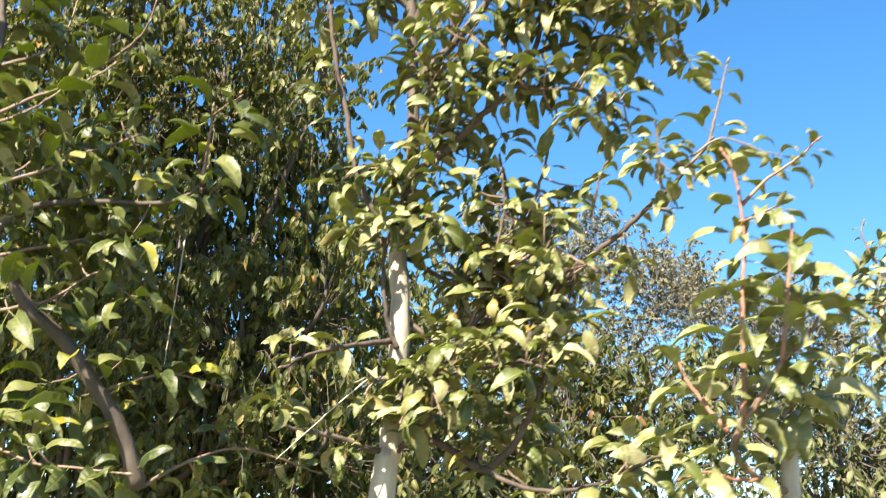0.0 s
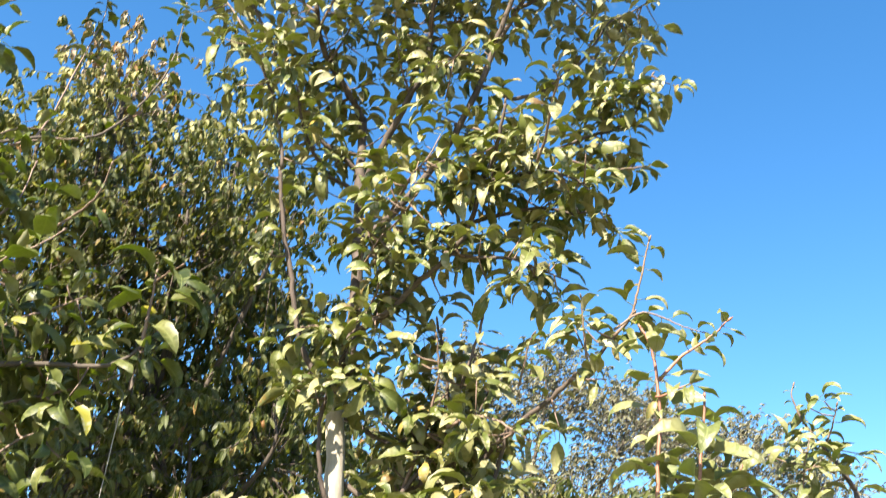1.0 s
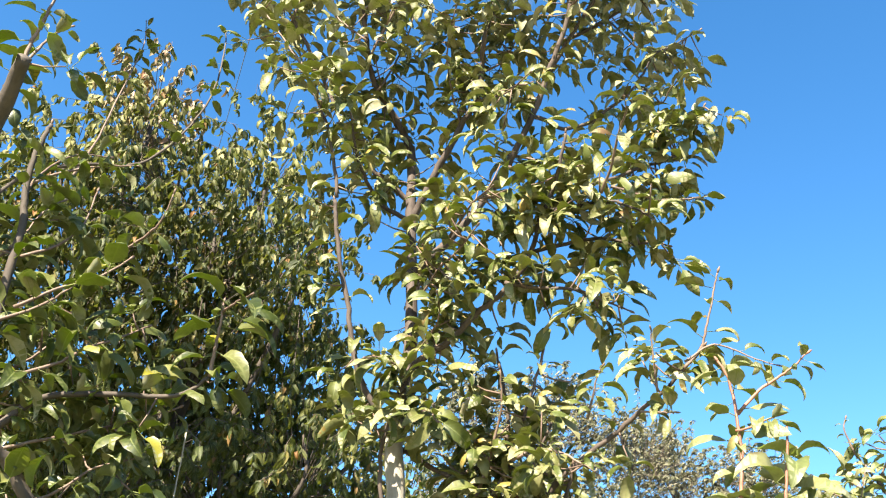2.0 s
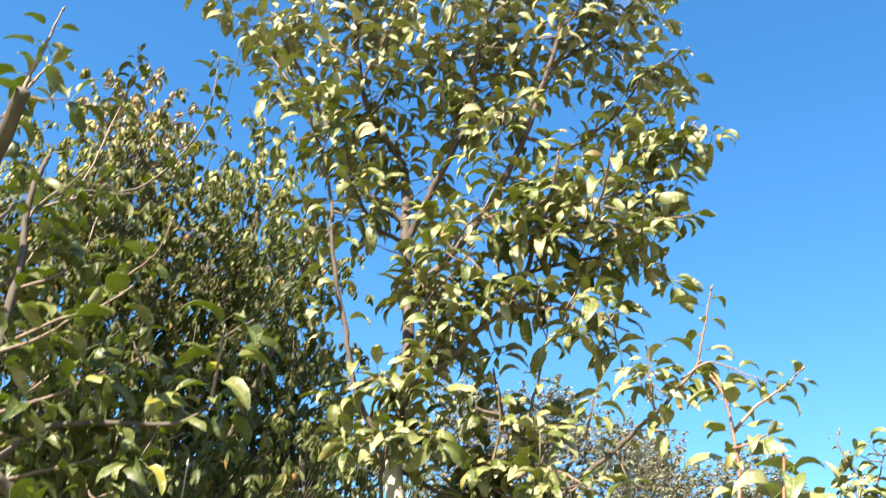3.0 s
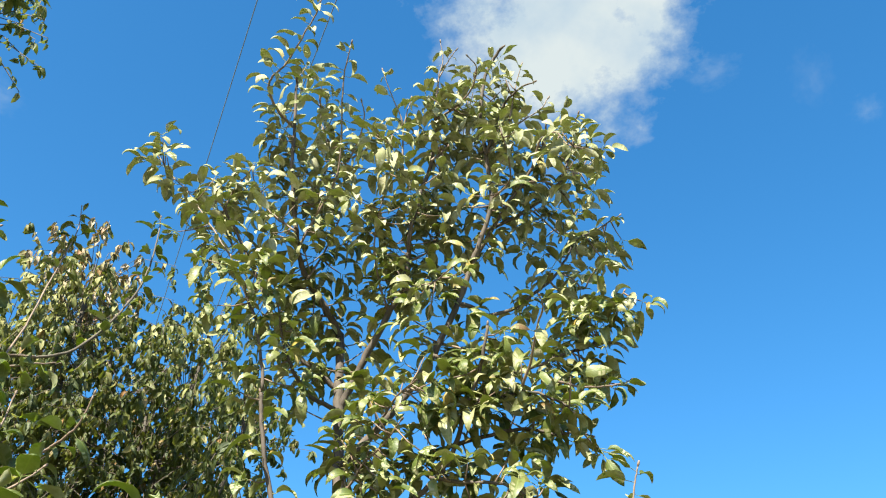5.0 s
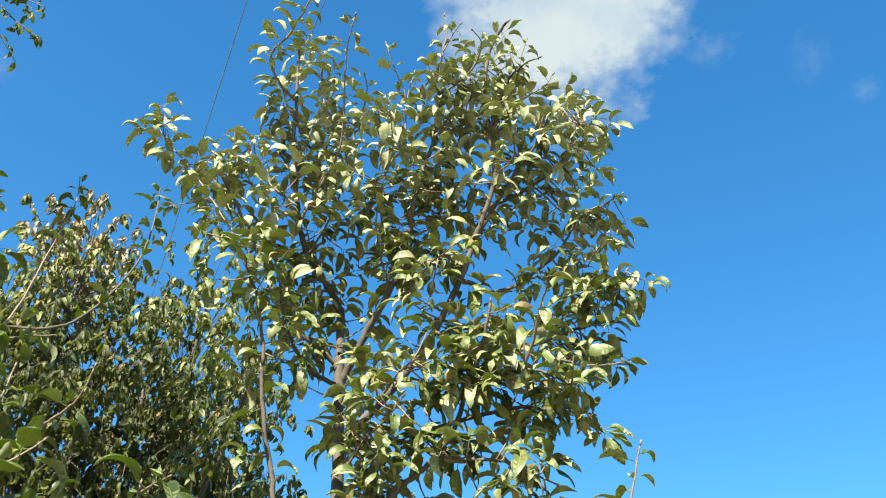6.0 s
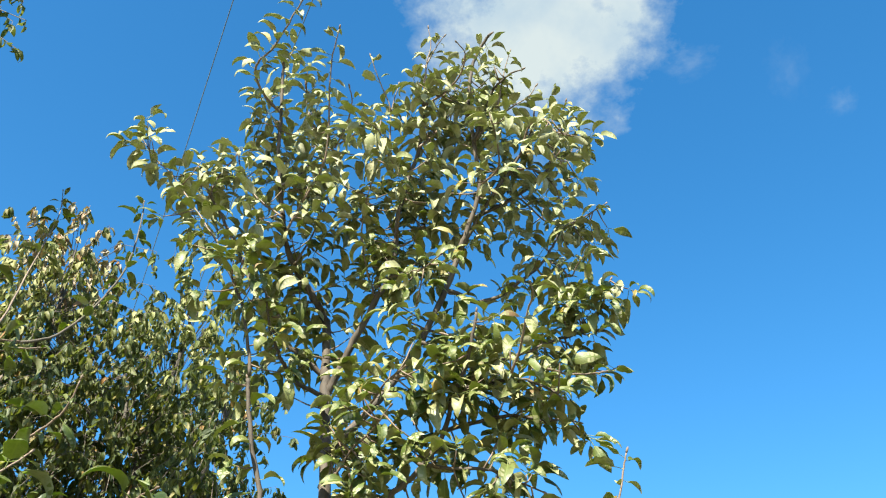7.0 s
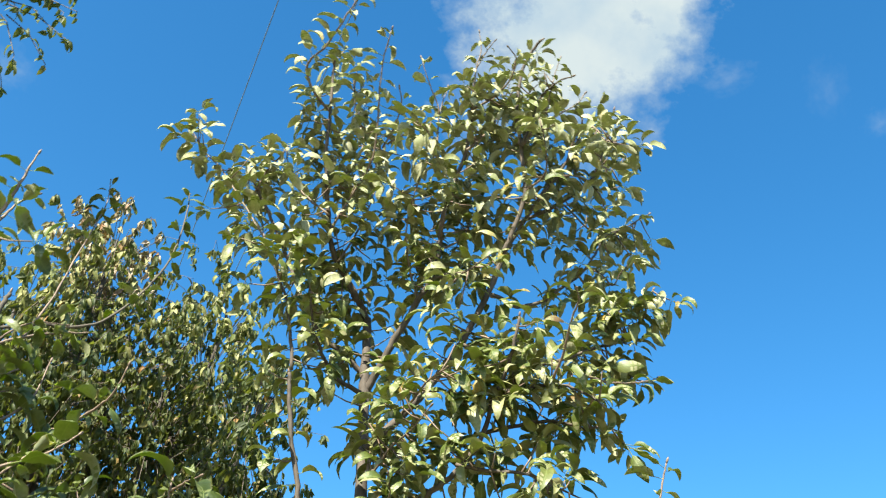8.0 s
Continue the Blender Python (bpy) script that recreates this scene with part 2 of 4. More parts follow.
def leaf_shape(curl, fold, width, rows=8, stalk=0.34, wavy=0.0, lean=0.0, sheets=2):
    """Verts, faces, uvs and material slots of one leaf: a stalk and a blade one unit long, folded at the midrib, arching over and
    curling down. With two sheets the pale lower side is a skin of its own under the upper one."""
    verts, faces, uvs, slots = [], [], [], []
    a0 = 0.3 * curl
    if stalk:
        for y in (0.0, stalk):
            for w in (0.5, 2.6, 4.7):
                verts.append((0.014 * math.cos(w), y, 0.014 * math.sin(w)))
                uvs.append((0, 0))
        faces += [(0, 1, 4, 3), (1, 2, 5, 4), (2, 0, 3, 5)]
        slots += [sheets - 1] * 3
    for sheet in range(sheets):
        y, z, start = stalk, 0.0, len(verts)
        for i in range(rows + 1):
            s = i / rows
            a = a0 - curl * (0.6 * s + 0.4 * s * s)
            if i:
                y, z = y + math.cos(a) / rows, z + math.sin(a) / rows
            w = width * 1.95 * s ** 0.62 * (1 - s) ** 0.95 * (1 + (0.05 if i % 2 else -0.05)) if 0 < i < rows else 0.0
            bend, low = lean * s * s, 0.016 * sheet * (1 - s)
            if i in (0, rows):
                verts.append((bend, y + low * math.sin(a), z - low * math.cos(a))), uvs.append((0, s))
            else:
                # the halves are cupped, and open out towards the tip
                f = fold * (1.1 - 0.5 * s)
                up = math.sin(f) * w + wavy * math.sin(9 * s) * w
                up2 = math.sin(f) * w - wavy * math.sin(8 * s + 1) * w
                out = math.cos(f) * w
                for side, rise, d in ((-out, up, low * 0.3), (0.0, 0.0, low), (out, up2, low * 0.3)):
                    rise -= d
                    verts.append((bend + side, y - rise * math.sin(a), z + rise * math.cos(a)))
                uvs += [(-1, s), (0, s), (1, s)]
        at = lambda i, c: start if i == 0 else (start + 1 + 3 * (rows - 1) if i == rows else start + 1 + 3 * (i - 1) + c)
        for i in range(rows):
            for c in (0, 1):
                quad = (at(i, c), at(i, c + 1), at(i + 1, c + 1), at(i + 1, c))
                quad = tuple(dict.fromkeys(quad))
                faces.append(quad[::-1] if sheet else quad)
                slots.append(sheet)
    return np.array(verts), faces, np.array(uvs, dtype=float), slots


BLADES = [leaf_shape(c, f, w, 8, s, v, l) for c, f, w, s, v, l in (
    (1.4, 0.5, 0.31, 0.28, 0.13, 0.06), (1.8, -0.5, 0.31, 0.25, 0.15, -0.12), (2.1, 0.6, 0.32, 0.26, 0.12, 0.14),
    (1.2, -0.4, 0.32, 0.32, 0.2, 0.0), (1.9, 0.75, 0.32, 0.25, 0.16, -0.16), (2.4, -0.55, 0.30, 0.22, 0.13, 0.08), (0.9, 0.6, 0.32, 0.36, 0.2, 0.16))]
NARROW = [leaf_shape(c, f, w, 4, 0, v, l, 1) for c, f, w, v, l in (
    (0.9, 0.55, 0.32, 0.1, 0.1), (1.5, 0.65, 0.31, 0.1, -0.1), (0.6, 0.4, 0.33, 0.15, 0.05), (2.1, 0.75, 0.32, 0.1, 0.0))]
TINY = [leaf_shape(c, f, w, 3, 0, 0.0, 0.0, 1) for c, f, w in ((0.5, 0.3, 0.28), (1.2, 0.5, 0.25))]


def leaf_pose(p, d, up, size, roll):
    """A leaf at p that points along d, its upper side towards up."""
    d = d / (np.linalg.norm(d) + 1e-9)
    n = up - d * np.dot(up, d)
    n = n / (np.linalg.norm(n) + 1e-9)
    x = np.cross(d, n)
    n2 = n * math.cos(roll) + x * math.sin(roll)
    x2 = np.cross(d, n2)
    return np.array([x2, d, n2]).T * size, np.array(p, float)


def joined_leaves(name, leaves, shapes, mats, parent, base):
    """Many leaves in one mesh, shape by shape."""
    verts, uvs, corners, starts, slots, first, loop = [], [], [], [], [], 0, 0
    for k, (v, f, u, sl) in enumerate(shapes):
        mine = [e for j, e in leaves if j % len(shapes) == k]
        if not mine:
            continue
        m, p = np.array([e[0] for e in mine]), np.array([e[1] for e in mine]) - base
        verts.append((np.einsum("nij,vj->nvi", m, v) + p[:, None]).reshape(-1, 3))
        flat, sizes = np.concatenate([np.array(face) for face in f]), np.array([len(face) for face in f])
        begin = np.concatenate([[0], np.cumsum(sizes)[:-1]])
        n = np.arange(len(mine))[:, None]
        corners.append((first + n * len(v) + flat).ravel())
        starts.append((loop + n * len(flat) + begin).ravel())
        uvs.append(np.tile(u[flat], (len(mine), 1)))
        slots.append(np.tile(np.array(sl, dtype=np.int32), len(mine)))
        first, loop = first + len(mine) * len(v), loop + len(mine) * len(flat)
    verts, corners, starts, uvs, slots = (np.concatenate(a) for a in (verts, corners, starts, uvs, slots))
    me = bpy.data.meshes.new(name)
    me.vertices.add(len(verts))
    me.vertices.foreach_set("co", verts.astype(np.float32).ravel())
    me.loops.add(len(corners))
    me.loops.foreach_set("vertex_index", corners.astype(np.int32))
    me.polygons.add(len(starts))
    me.polygons.foreach_set("loop_start", starts.astype(np.int32))
    me.polygons.foreach_set("use_smooth", np.ones(len(starts), dtype=bool))
    me.polygons.foreach_set("material_index", slots)
    me.uv_layers.new(name="blade").data.foreach_set("uv", uvs.astype(np.float32).ravel())
    me.update(calc_edges=True)
    for mat in mats:
        me.materials.append(mat)
    ob = new(name, me)
    ob.parent = parent
    return tagged(ob, kind="stuff")


LEAF_MESHES = {}


def leaf_mesh(k, mats):
    if (k, mats[0].name) not in LEAF_MESHES:
        v, f, u, slots = BLADES[k]
        ob = mesh_object("leaf", v, f, mats[0], None, True, u)
        ob.data.materials.append(mats[1])
        ob.data.polygons.foreach_set("material_index", slots)
        LEAF_MESHES[k, mats[0].name] = ob.data
        bpy.data.objects.remove(ob)
    return LEAF_MESHES[k, mats[0].name]


# ---- trees ----
class Tree:
    def __init__(self, name, label, base, seed, leaf, barks, lush=1.0):
        self.base, self.rng, self.leaf, self.barks = np.array(base, float), random.Random(seed), leaf, barks
        self.lush, self.lit_mats, self.lit_above = lush, LEAF_LIT, 99.0
        self.leaves, self.spur_v, self.spur_f = [], [], []
        self.ob = tagged(new(name), label, "tree")
        self.ob.location = base


def add_leaf(tree, p, d, size, up=(0, 0, 1), roll=0.34):
    r = tree.rng
    # blades turn their upper side to the light
    up = np.array(up, float) + np.array((-0.12, -0.42, 0.12)) + np.array([r.gauss(0, 0.26) for _ in range(3)])
    tree.leaves.append((r.randrange(7), leaf_pose(p, d, up, size * r.choice((0.6, 0.85, 0.95, 1.05, 1.15, 1.25)), r.gauss(0, roll))))


def rosette(tree, p, axis, count, size, droop):
    r = tree.rng
    turn = r.uniform(0, 6.28)
    a = np.cross(axis, (0.3, 0.2, 0.9))
    a /= np.linalg.norm(a) + 1e-9
    b = np.cross(axis, a)
    for i in range(count):
        w = turn + i * 2.4
        d = (math.cos(w) * a + math.sin(w) * b + axis * r.uniform(0.1, 0.7)) * (1, 1, 0.6) + np.array((0, 0, -droop * r.uniform(-0.3, 1.1)))
        add_leaf(tree, p + axis * 0.004 * i, d, size)


def limb(tree, name, r0, r1, points, leaves=0, spurs=0, start=0.04, droop=0.55, size=0.07):
    r, size, leaves, spurs = tree.rng, size * 1.07, leaves * 1.2 * tree.lush, spurs * 1.1 * tree.lush
    line = spline(points, 5 if len(points) < 14 else 4)
    jit = np.array([[r.gauss(0, 1) for _ in range(3)] for _ in line]) * min(r0 * 0.18, 0.0012)
    jit[0] = jit[-1] = 0
    line = line + jit
    verts, faces = tube(line - tree.base, r0, r1, r, 9 if r0 > 0.02 else 7)
    mesh_object(name, verts, faces, tree.barks[name], tree.ob)
    seg = np.linalg.norm(np.diff(line, axis=0), axis=1)
    run = np.concatenate([[0], np.cumsum(seg)])
    long = run[-1]

    def at(u):
        i = min(int(np.searchsorted(run, u * long)), len(line) - 1)
        i = max(i, 1)
        f = (u * long - run[i - 1]) / (seg[i - 1] + 1e-9)
        t = line[i] - line[i - 1]
        return line[i - 1] + f * t, t / (np.linalg.norm(t) + 1e-9)

    n, turn = int(leaves * long + 0.5), r.uniform(0, 6.28)
    bare = 1 - 0.02 / long if r.random() < 0.6 else 1 - min(0.2, 0.07 / long)
    for i in range(n):
        u = start + (bare - start) * (i + 0.5 + r.uniform(-0.3, 0.3)) / n
        p, t = at(min(u, 1.0))
        a = np.cross(t, (0.2, 0.9, 0.35))
        a /= np.linalg.norm(a) + 1e-9
        b = np.cross(t, a)
        w = turn + i * 2.4
        d = (math.cos(w) * a + math.sin(w) * b + t * r.uniform(0.1, 0.6)) * (1, 1, 0.6) + np.array((0, 0, -droop * r.uniform(-0.2, 1.2)))
        add_leaf(tree, p, d, size, up=t * 0.4 + np.array((0, 0, 0.8)))
    if n:
        rosette(tree, at(bare)[0], at(1.0)[1], 2, size * 0.7, droop)
        # a scaly bud ends the bare tip
        end, way = line[-1], at(1.0)[1]
        bud = np.array([end - way * 0.004, end + way * 0.004, end + way * 0.009, end + way * 0.014]) - tree.base
        v, f = tube(bud, min(r1, 0.0016), min(r1, 0.0016), r, 5, 0.0, len(tree.spur_v))
        v = [p + (p - bud[k // 5]) * (0.1, 1.1, 0.9, -0.8)[k // 5] for k, p in enumerate(v)]
        tree.spur_v += v
        tree.spur_f += f
    for i in range(int(spurs * long + r.random())):
        p, t = at(start + (1 - start) * r.random())
        d = np.array([r.gauss(0, 1), r.gauss(0.7 if r0 > 0.007 else 0.0, 0.9), r.gauss(0.35, 0.7)])
        d -= t * np.dot(t, d) * 0.7
        d /= np.linalg.norm(d)
        reach = r.uniform(0.02, 0.11)
        q = p + d * reach
        v, f = tube(np.array([p, p + d * reach * 0.5 + np.array((0, 0, -0.006)), q]) - tree.base, 0.0026, 0.0016, r, 4, 0.3, len(tree.spur_v))
        tree.spur_v += v
        tree.spur_f += f
        rosette(tree, q, d, r.randrange(4, 8), size * 0.95, droop)


def finish(tree, parts=300):
    """The leaves that face the orchard path are parts of their own, the rest is joined."""
    if tree.spur_v:
        tagged(mesh_object("spur_wood", tree.spur_v, tree.spur_f, tree.barks["shoot"], tree.ob), kind="stuff")
    tree.leaves.sort(key=lambda e: e[1][1][1])
    for k, (m, p) in tree.leaves[:parts]:
        ob = new("leaf", leaf_mesh(k, tree.lit_mats if p[2] > tree.lit_above else tree.leaf))
        ob.parent = tree.ob
        ob.matrix_basis = Matrix.Translation(p - tree.base) @ Matrix(m.tolist()).to_4x4()
    rest = [(e, e[1][1][2] + tree.rng.gauss(0, 0.12) > tree.lit_above) for e in tree.leaves[parts:]]
    for mats, want in ((tree.leaf, False), (tree.lit_mats, True)):
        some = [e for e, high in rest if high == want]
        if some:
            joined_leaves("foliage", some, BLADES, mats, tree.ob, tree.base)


# ---- ground ----
def make_ground():
    bm = bmesh.new()
    bmesh.ops.create_grid(bm, x_segments=60, y_segments=60, size=400)
    for v in bm.verts:
        d = v.co.length
        if d > 25:
            v.co.z = 0.35 * noise.noise(v.co * 0.03)
    me = bpy.data.meshes.new("ground")
    bm.to_mesh(me)
    bm.free()
    me.materials.append(GRASS)
    return tagged(new("ground", me), "uneven ground of dry autumn grass under the trees", "ground", kind="structure")


make_ground()

pear = Tree("pear_tree", "young pear tree with pale trunk and curling green leaves", (-0.145, 2.66, 0), 3, LEAF, {"trunk": BARK_PALE, "limb": BARK, "shoot": BARK_SHOOT})
# leaves above this height take the sunlit colours
pear.lit_above = 3.62
limb(pear, "trunk", 0.034, 0.0215, [(-0.145, 2.66, -0.05), (-0.135, 2.66, 0.8), (-0.115, 2.66, 1.848), (-0.101, 2.66, 1.952), (-0.095, 2.67, 2.221), (-0.113, 2.68, 2.439), (-0.11, 2.685, 2.506)])
limb(pear, "limb", 0.021, 0.0125, [(-0.109, 2.685, 2.491), (-0.102, 2.69, 2.561), (-0.089, 2.7, 2.691), (-0.103, 2.74, 2.968), (-0.117, 2.78, 3.165), (-0.124, 2.8, 3.311), (-0.131, 2.83, 3.434)], spurs=12, leaves=4, start=.3)
limb(pear, "limb", 0.0125, 0.004, [(-0.13, 2.83, 3.42), (-0.167, 2.797, 3.48), (-0.211, 2.764, 3.533), (-0.25, 2.731, 3.578), (-0.277, 2.698, 3.628), (-0.293, 2.665, 3.703), (-0.31, 2.632, 3.801), (-0.326, 2.599, 3.89), (-0.333, 2.566, 4.059), (-0.343, 2.533, 4.21), (-0.342, 2.5, 4.243)], spurs=22, leaves=16)
limb(pear, "shoot", 0.0052, 0.002, [(-0.337, 2.6, 4.092), (-0.371, 2.556, 4.091), (-0.4, 2.511, 4.099), (-0.424, 2.467, 4.139), (-0.404, 2.422, 4.152), (-0.37, 2.378, 4.15), (-0.337, 2.333, 4.179), (-0.305, 2.289, 4.226), (-0.276, 2.244, 4.258), (-0.26, 2.2, 4.274)], leaves=58, droop=0.35, size=.066)
limb(pear, "limb", 0.013, 0.005, [(-0.114, 2.78, 3.147), (-0.08, 2.75, 3.217), (-0.045, 2.72, 3.298), (-0.016, 2.69, 3.351), (0.013, 2.66, 3.415), (0.051, 2.63, 3.48), (0.063, 2.6, 3.565), (0.063, 2.57, 3.651), (0.09, 2.54, 3.788), (0.121, 2.51, 3.908), (0.126, 2.48, 4.055), (0.129, 2.45, 4.156)], spurs=24, leaves=16)
limb(pear, "shoot", 0.003, 0.0013, [(0.129, 2.45, 4.129), (0.132, 2.433, 4.219), (0.143, 2.417, 4.285), (0.132, 2.4, 4.349)], leaves=25, size=.05)
limb(pear, "shoot", 0.003, 0.0013, [(0.128, 2.45, 4.209), (0.159, 2.425, 4.282), (0.184, 2.4, 4.314)], leaves=30, size=.055)
limb(pear, "limb", 0.0125, 0.0045, [(-0.094, 2.72, 2.942), (-0.007, 2.692, 3.036), (0.082, 2.663, 3.152), (0.142, 2.635, 3.248), (0.174, 2.606, 3.313), (0.217, 2.578, 3.417), (0.254, 2.549, 3.545), (0.279, 2.521, 3.622), (0.308, 2.492, 3.747), (0.289, 2.464, 3.909), (0.268, 2.435, 4.041), (0.285, 2.407, 4.211), (0.32, 2.378, 4.288), (0.335, 2.35, 4.292)], spurs=18, leaves=18, start=.18)
limb(pear, "limb", 0.0115, 0.004, [(-0.111, 2.68, 2.519), (-0.097, 2.647, 2.591), (-0.071, 2.614, 2.634), (0.009, 2.581, 2.691), (0.069, 2.548, 2.753), (0.137, 2.515, 2.807), (0.191, 2.482, 2.882), (0.219, 2.449, 2.989), (0.249, 2.416, 3.072), (0.261, 2.383, 3.125), (0.269, 2.35, 3.191)], spurs=30, leaves=16)
limb(pear, "limb", 0.009, 0.004, [(-0.126, 2.8, 3.223), (-0.183, 2.786, 3.265), (-0.256, 2.771, 3.319), (-0.317, 2.757, 3.39), (-0.38, 2.743, 3.521), (-0.461, 2.729, 3.679), (-0.537, 2.714, 3.811), (-0.585, 2.7, 3.903)], spurs=26, leaves=24)
limb(pear, "limb", 0.0075, 0.003, [(-0.127, 2.76, 3.135), (-0.202, 2.707, 3.148), (-0.248, 2.655, 3.194), (-0.277, 2.602, 3.238), (-0.302, 2.55, 3.335)], spurs=20, leaves=24, start=.3)
limb(pear, "limb", 0.0095, 0.0055, [(-0.126, 2.66, 2.497), (-0.168, 2.651, 2.529), (-0.213, 2.643, 2.599), (-0.24, 2.634, 2.688), (-0.259, 2.626, 2.779), (-0.289, 2.617, 2.889), (-0.315, 2.609, 3.02), (-0.325, 2.6, 3.089)], spurs=9, leaves=18, start=.1)
limb(pear, "limb", 0.0055, 0.003, [(-0.32, 2.6, 3.098), (-0.34, 2.588, 3.206), (-0.366, 2.575, 3.308), (-0.416, 2.562, 3.413), (-0.459, 2.55, 3.501)], spurs=22, leaves=26)
limb(pear, "shoot", 0.0033, 0.0015, [(-0.468, 2.6, 3.538), (-0.556, 2.62, 3.675), (-0.621, 2.64, 3.776), (-0.666, 2.66, 3.847), (-0.718, 2.68, 3.907), (-0.762, 2.7, 3.978), (-0.788, 2.72, 4.024)], leaves=54, size=.066, spurs=16)
limb(pear, "shoot", 0.004, 0.0018, [(-0.534, 2.7, 3.8), (-0.518, 2.683, 3.859), (-0.48, 2.667, 3.921), (-0.461, 2.65, 3.946)], leaves=40, size=.064, spurs=14)
limb(pear, "shoot", 0.0045, 0.0018, [(-0.284, 2.65, 3.614), (-0.218, 2.58, 3.744), (-0.173, 2.51, 3.828), (-0.173, 2.44, 3.979), (-0.177, 2.37, 4.11), (-0.16, 2.3, 4.192)], leaves=42, droop=.7, size=.066, spurs=10)
limb(pear, "shoot", 0.0035, 0.0015, [(-0.146, 2.5, 3.864), (-0.116, 2.467, 3.926), (-0.104, 2.433, 4.006), (-0.114, 2.4, 4.034)], leaves=18, size=.05)
limb(pear, "shoot", 0.0035, 0.0015, [(-0.133, 2.5, 3.882), (-0.066, 2.48, 3.932), (0.002, 2.46, 3.983), (0.018, 2.44, 4.002), (-0.019, 2.42, 4.092), (-0.054, 2.4, 4.185)], leaves=30, size=.06)
limb(pear, "shoot", 0.0035, 0.0015, [(0.029, 2.55, 3.934), (0.026, 2.525, 4.062), (0.045, 2.5, 4.17)], leaves=35, size=.06)
limb(pear, "shoot", 0.003, 0.0012, [(0.357, 2.4, 4.004), (0.375, 2.375, 4.122), (0.396, 2.35, 4.212)], leaves=22, size=.045)
limb(pear, "limb", 0.006, 0.002, [(0.287, 2.45, 3.896), (0.339, 2.412, 4.065), (0.355, 2.375, 4.08), (0.395, 2.338, 4.098), (0.424, 2.3, 4.082)], leaves=34, size=.05, spurs=10)
limb(pear, "limb", 0.0075, 0.003, [(0.266, 2.62, 3.598), (0.323, 2.576, 3.703), (0.382, 2.532, 3.8), (0.441, 2.488, 3.887), (0.477, 2.444, 3.973), (0.476, 2.4, 4.005)], spurs=20, leaves=26)
limb(pear, "limb", 0.0065, 0.0025, [(0.327, 2.6, 3.723), (0.436, 2.583, 3.79), (0.53, 2.567, 3.881), (0.564, 2.55, 3.956), (0.588, 2.533, 4.032), (0.605, 2.517, 4.136), (0.612, 2.5, 4.16)], spurs=20, leaves=22, size=.055)
limb(pear, "limb", 0.0075, 0.002, [(0.215, 2.68, 3.482), (0.269, 2.692, 3.478), (0.323, 2.704, 3.459), (0.412, 2.716, 3.505), (0.49, 2.728, 3.585), (0.559, 2.74, 3.667), (0.6, 2.752, 3.749), (0.638, 2.764, 3.829), (0.704, 2.776, 3.879), (0.768, 2.788, 3.94), (0.81, 2.8, 3.98)], spurs=16, leaves=22, start=.2)
limb(pear, "shoot", 0.004, 0.0015, [(0.549, 2.7, 3.638), (0.583, 2.662, 3.591), (0.608, 2.625, 3.524), (0.623, 2.588, 3.546), (0.632, 2.55, 3.545)], leaves=32)
limb(pear, "shoot", 0.004, 0.0015, [(0.517, 2.68, 3.587), (0.589, 2.78, 3.596), (0.667, 2.88, 3.636), (0.72, 2.98, 3.66)], leaves=36)
limb(pear, "limb", 0.007, 0.0025, [(0.143, 2.62, 3.252), (0.238, 2.618, 3.22), (0.336, 2.616, 3.198), (0.443, 2.613, 3.233), (0.527, 2.611, 3.276), (0.6, 2.609, 3.305), (0.656, 2.607, 3.347), (0.689, 2.604, 3.402), (0.708, 2.602, 3.454), (0.727, 2.6, 3.506)], spurs=38, leaves=20, start=.12)
limb(pear, "shoot", 0.0045, 0.0018, [(0.151, 2.66, 3.322), (0.22, 2.607, 3.275), (0.294, 2.553, 3.222), (0.349, 2.5, 3.196)], leaves=16)
limb(pear, "shoot", 0.004, 0.002, [(0.346, 2.3, 2.986), (0.36, 2.238, 3.031), (0.364, 2.175, 3.074), (0.368, 2.112, 3.098), (0.35, 2.05, 3.087)], leaves=26, size=.07)
limb(pear, "shoot", 0.0045, 0.0018, [(0.429, 2.55, 3.167), (0.514, 2.56, 3.152), (0.578, 2.57, 3.149), (0.645, 2.58, 3.163), (0.695, 2.59, 3.181), (0.717, 2.6, 3.198)], leaves=30, spurs=14)
limb(pear, "limb", 0.006, 0.002, [(0.226, 2.5, 3.038), (0.306, 2.45, 3.033), (0.387, 2.4, 3.028), (0.453, 2.35, 2.973), (0.469, 2.3, 2.924)], spurs=44, leaves=26)
limb(pear, "limb", 0.0065, 0.002, [(0.196, 2.52, 2.923), (0.298, 2.506, 2.955), (0.386, 2.492, 2.97), (0.468, 2.478, 2.951), (0.518, 2.464, 2.956), (0.547, 2.45, 2.938)], spurs=40, leaves=24)
limb(pear, "limb", 0.006, 0.002, [(0.137, 2.5, 2.824), (0.219, 2.475, 2.803), (0.301, 2.45, 2.796), (0.366, 2.425, 2.759), (0.429, 2.4, 2.723)], spurs=42, leaves=26)
limb(pear, "shoot", 0.0045, 0.0018, [(-0.078, 2.66, 2.908), (-0.079, 2.595, 2.808), (-0.035, 2.53, 2.859), (0.017, 2.465, 2.893), (0.054, 2.4, 2.926)], spurs=40, leaves=20, start=.35)
limb(pear, "shoot", 0.0045, 0.0018, [(-0.009, 2.6, 2.991), (0.022, 2.517, 3.017), (0.053, 2.433, 3.024), (0.083, 2.35, 3.012)], spurs=40, leaves=26)
limb(pear, "shoot", 0.004, 0.0015, [(0.414, 2.5, 3.835), (0.495, 2.533, 3.872), (0.561, 2.567, 3.848), (0.599, 2.6, 3.784)], leaves=34, spurs=10, size=.062)
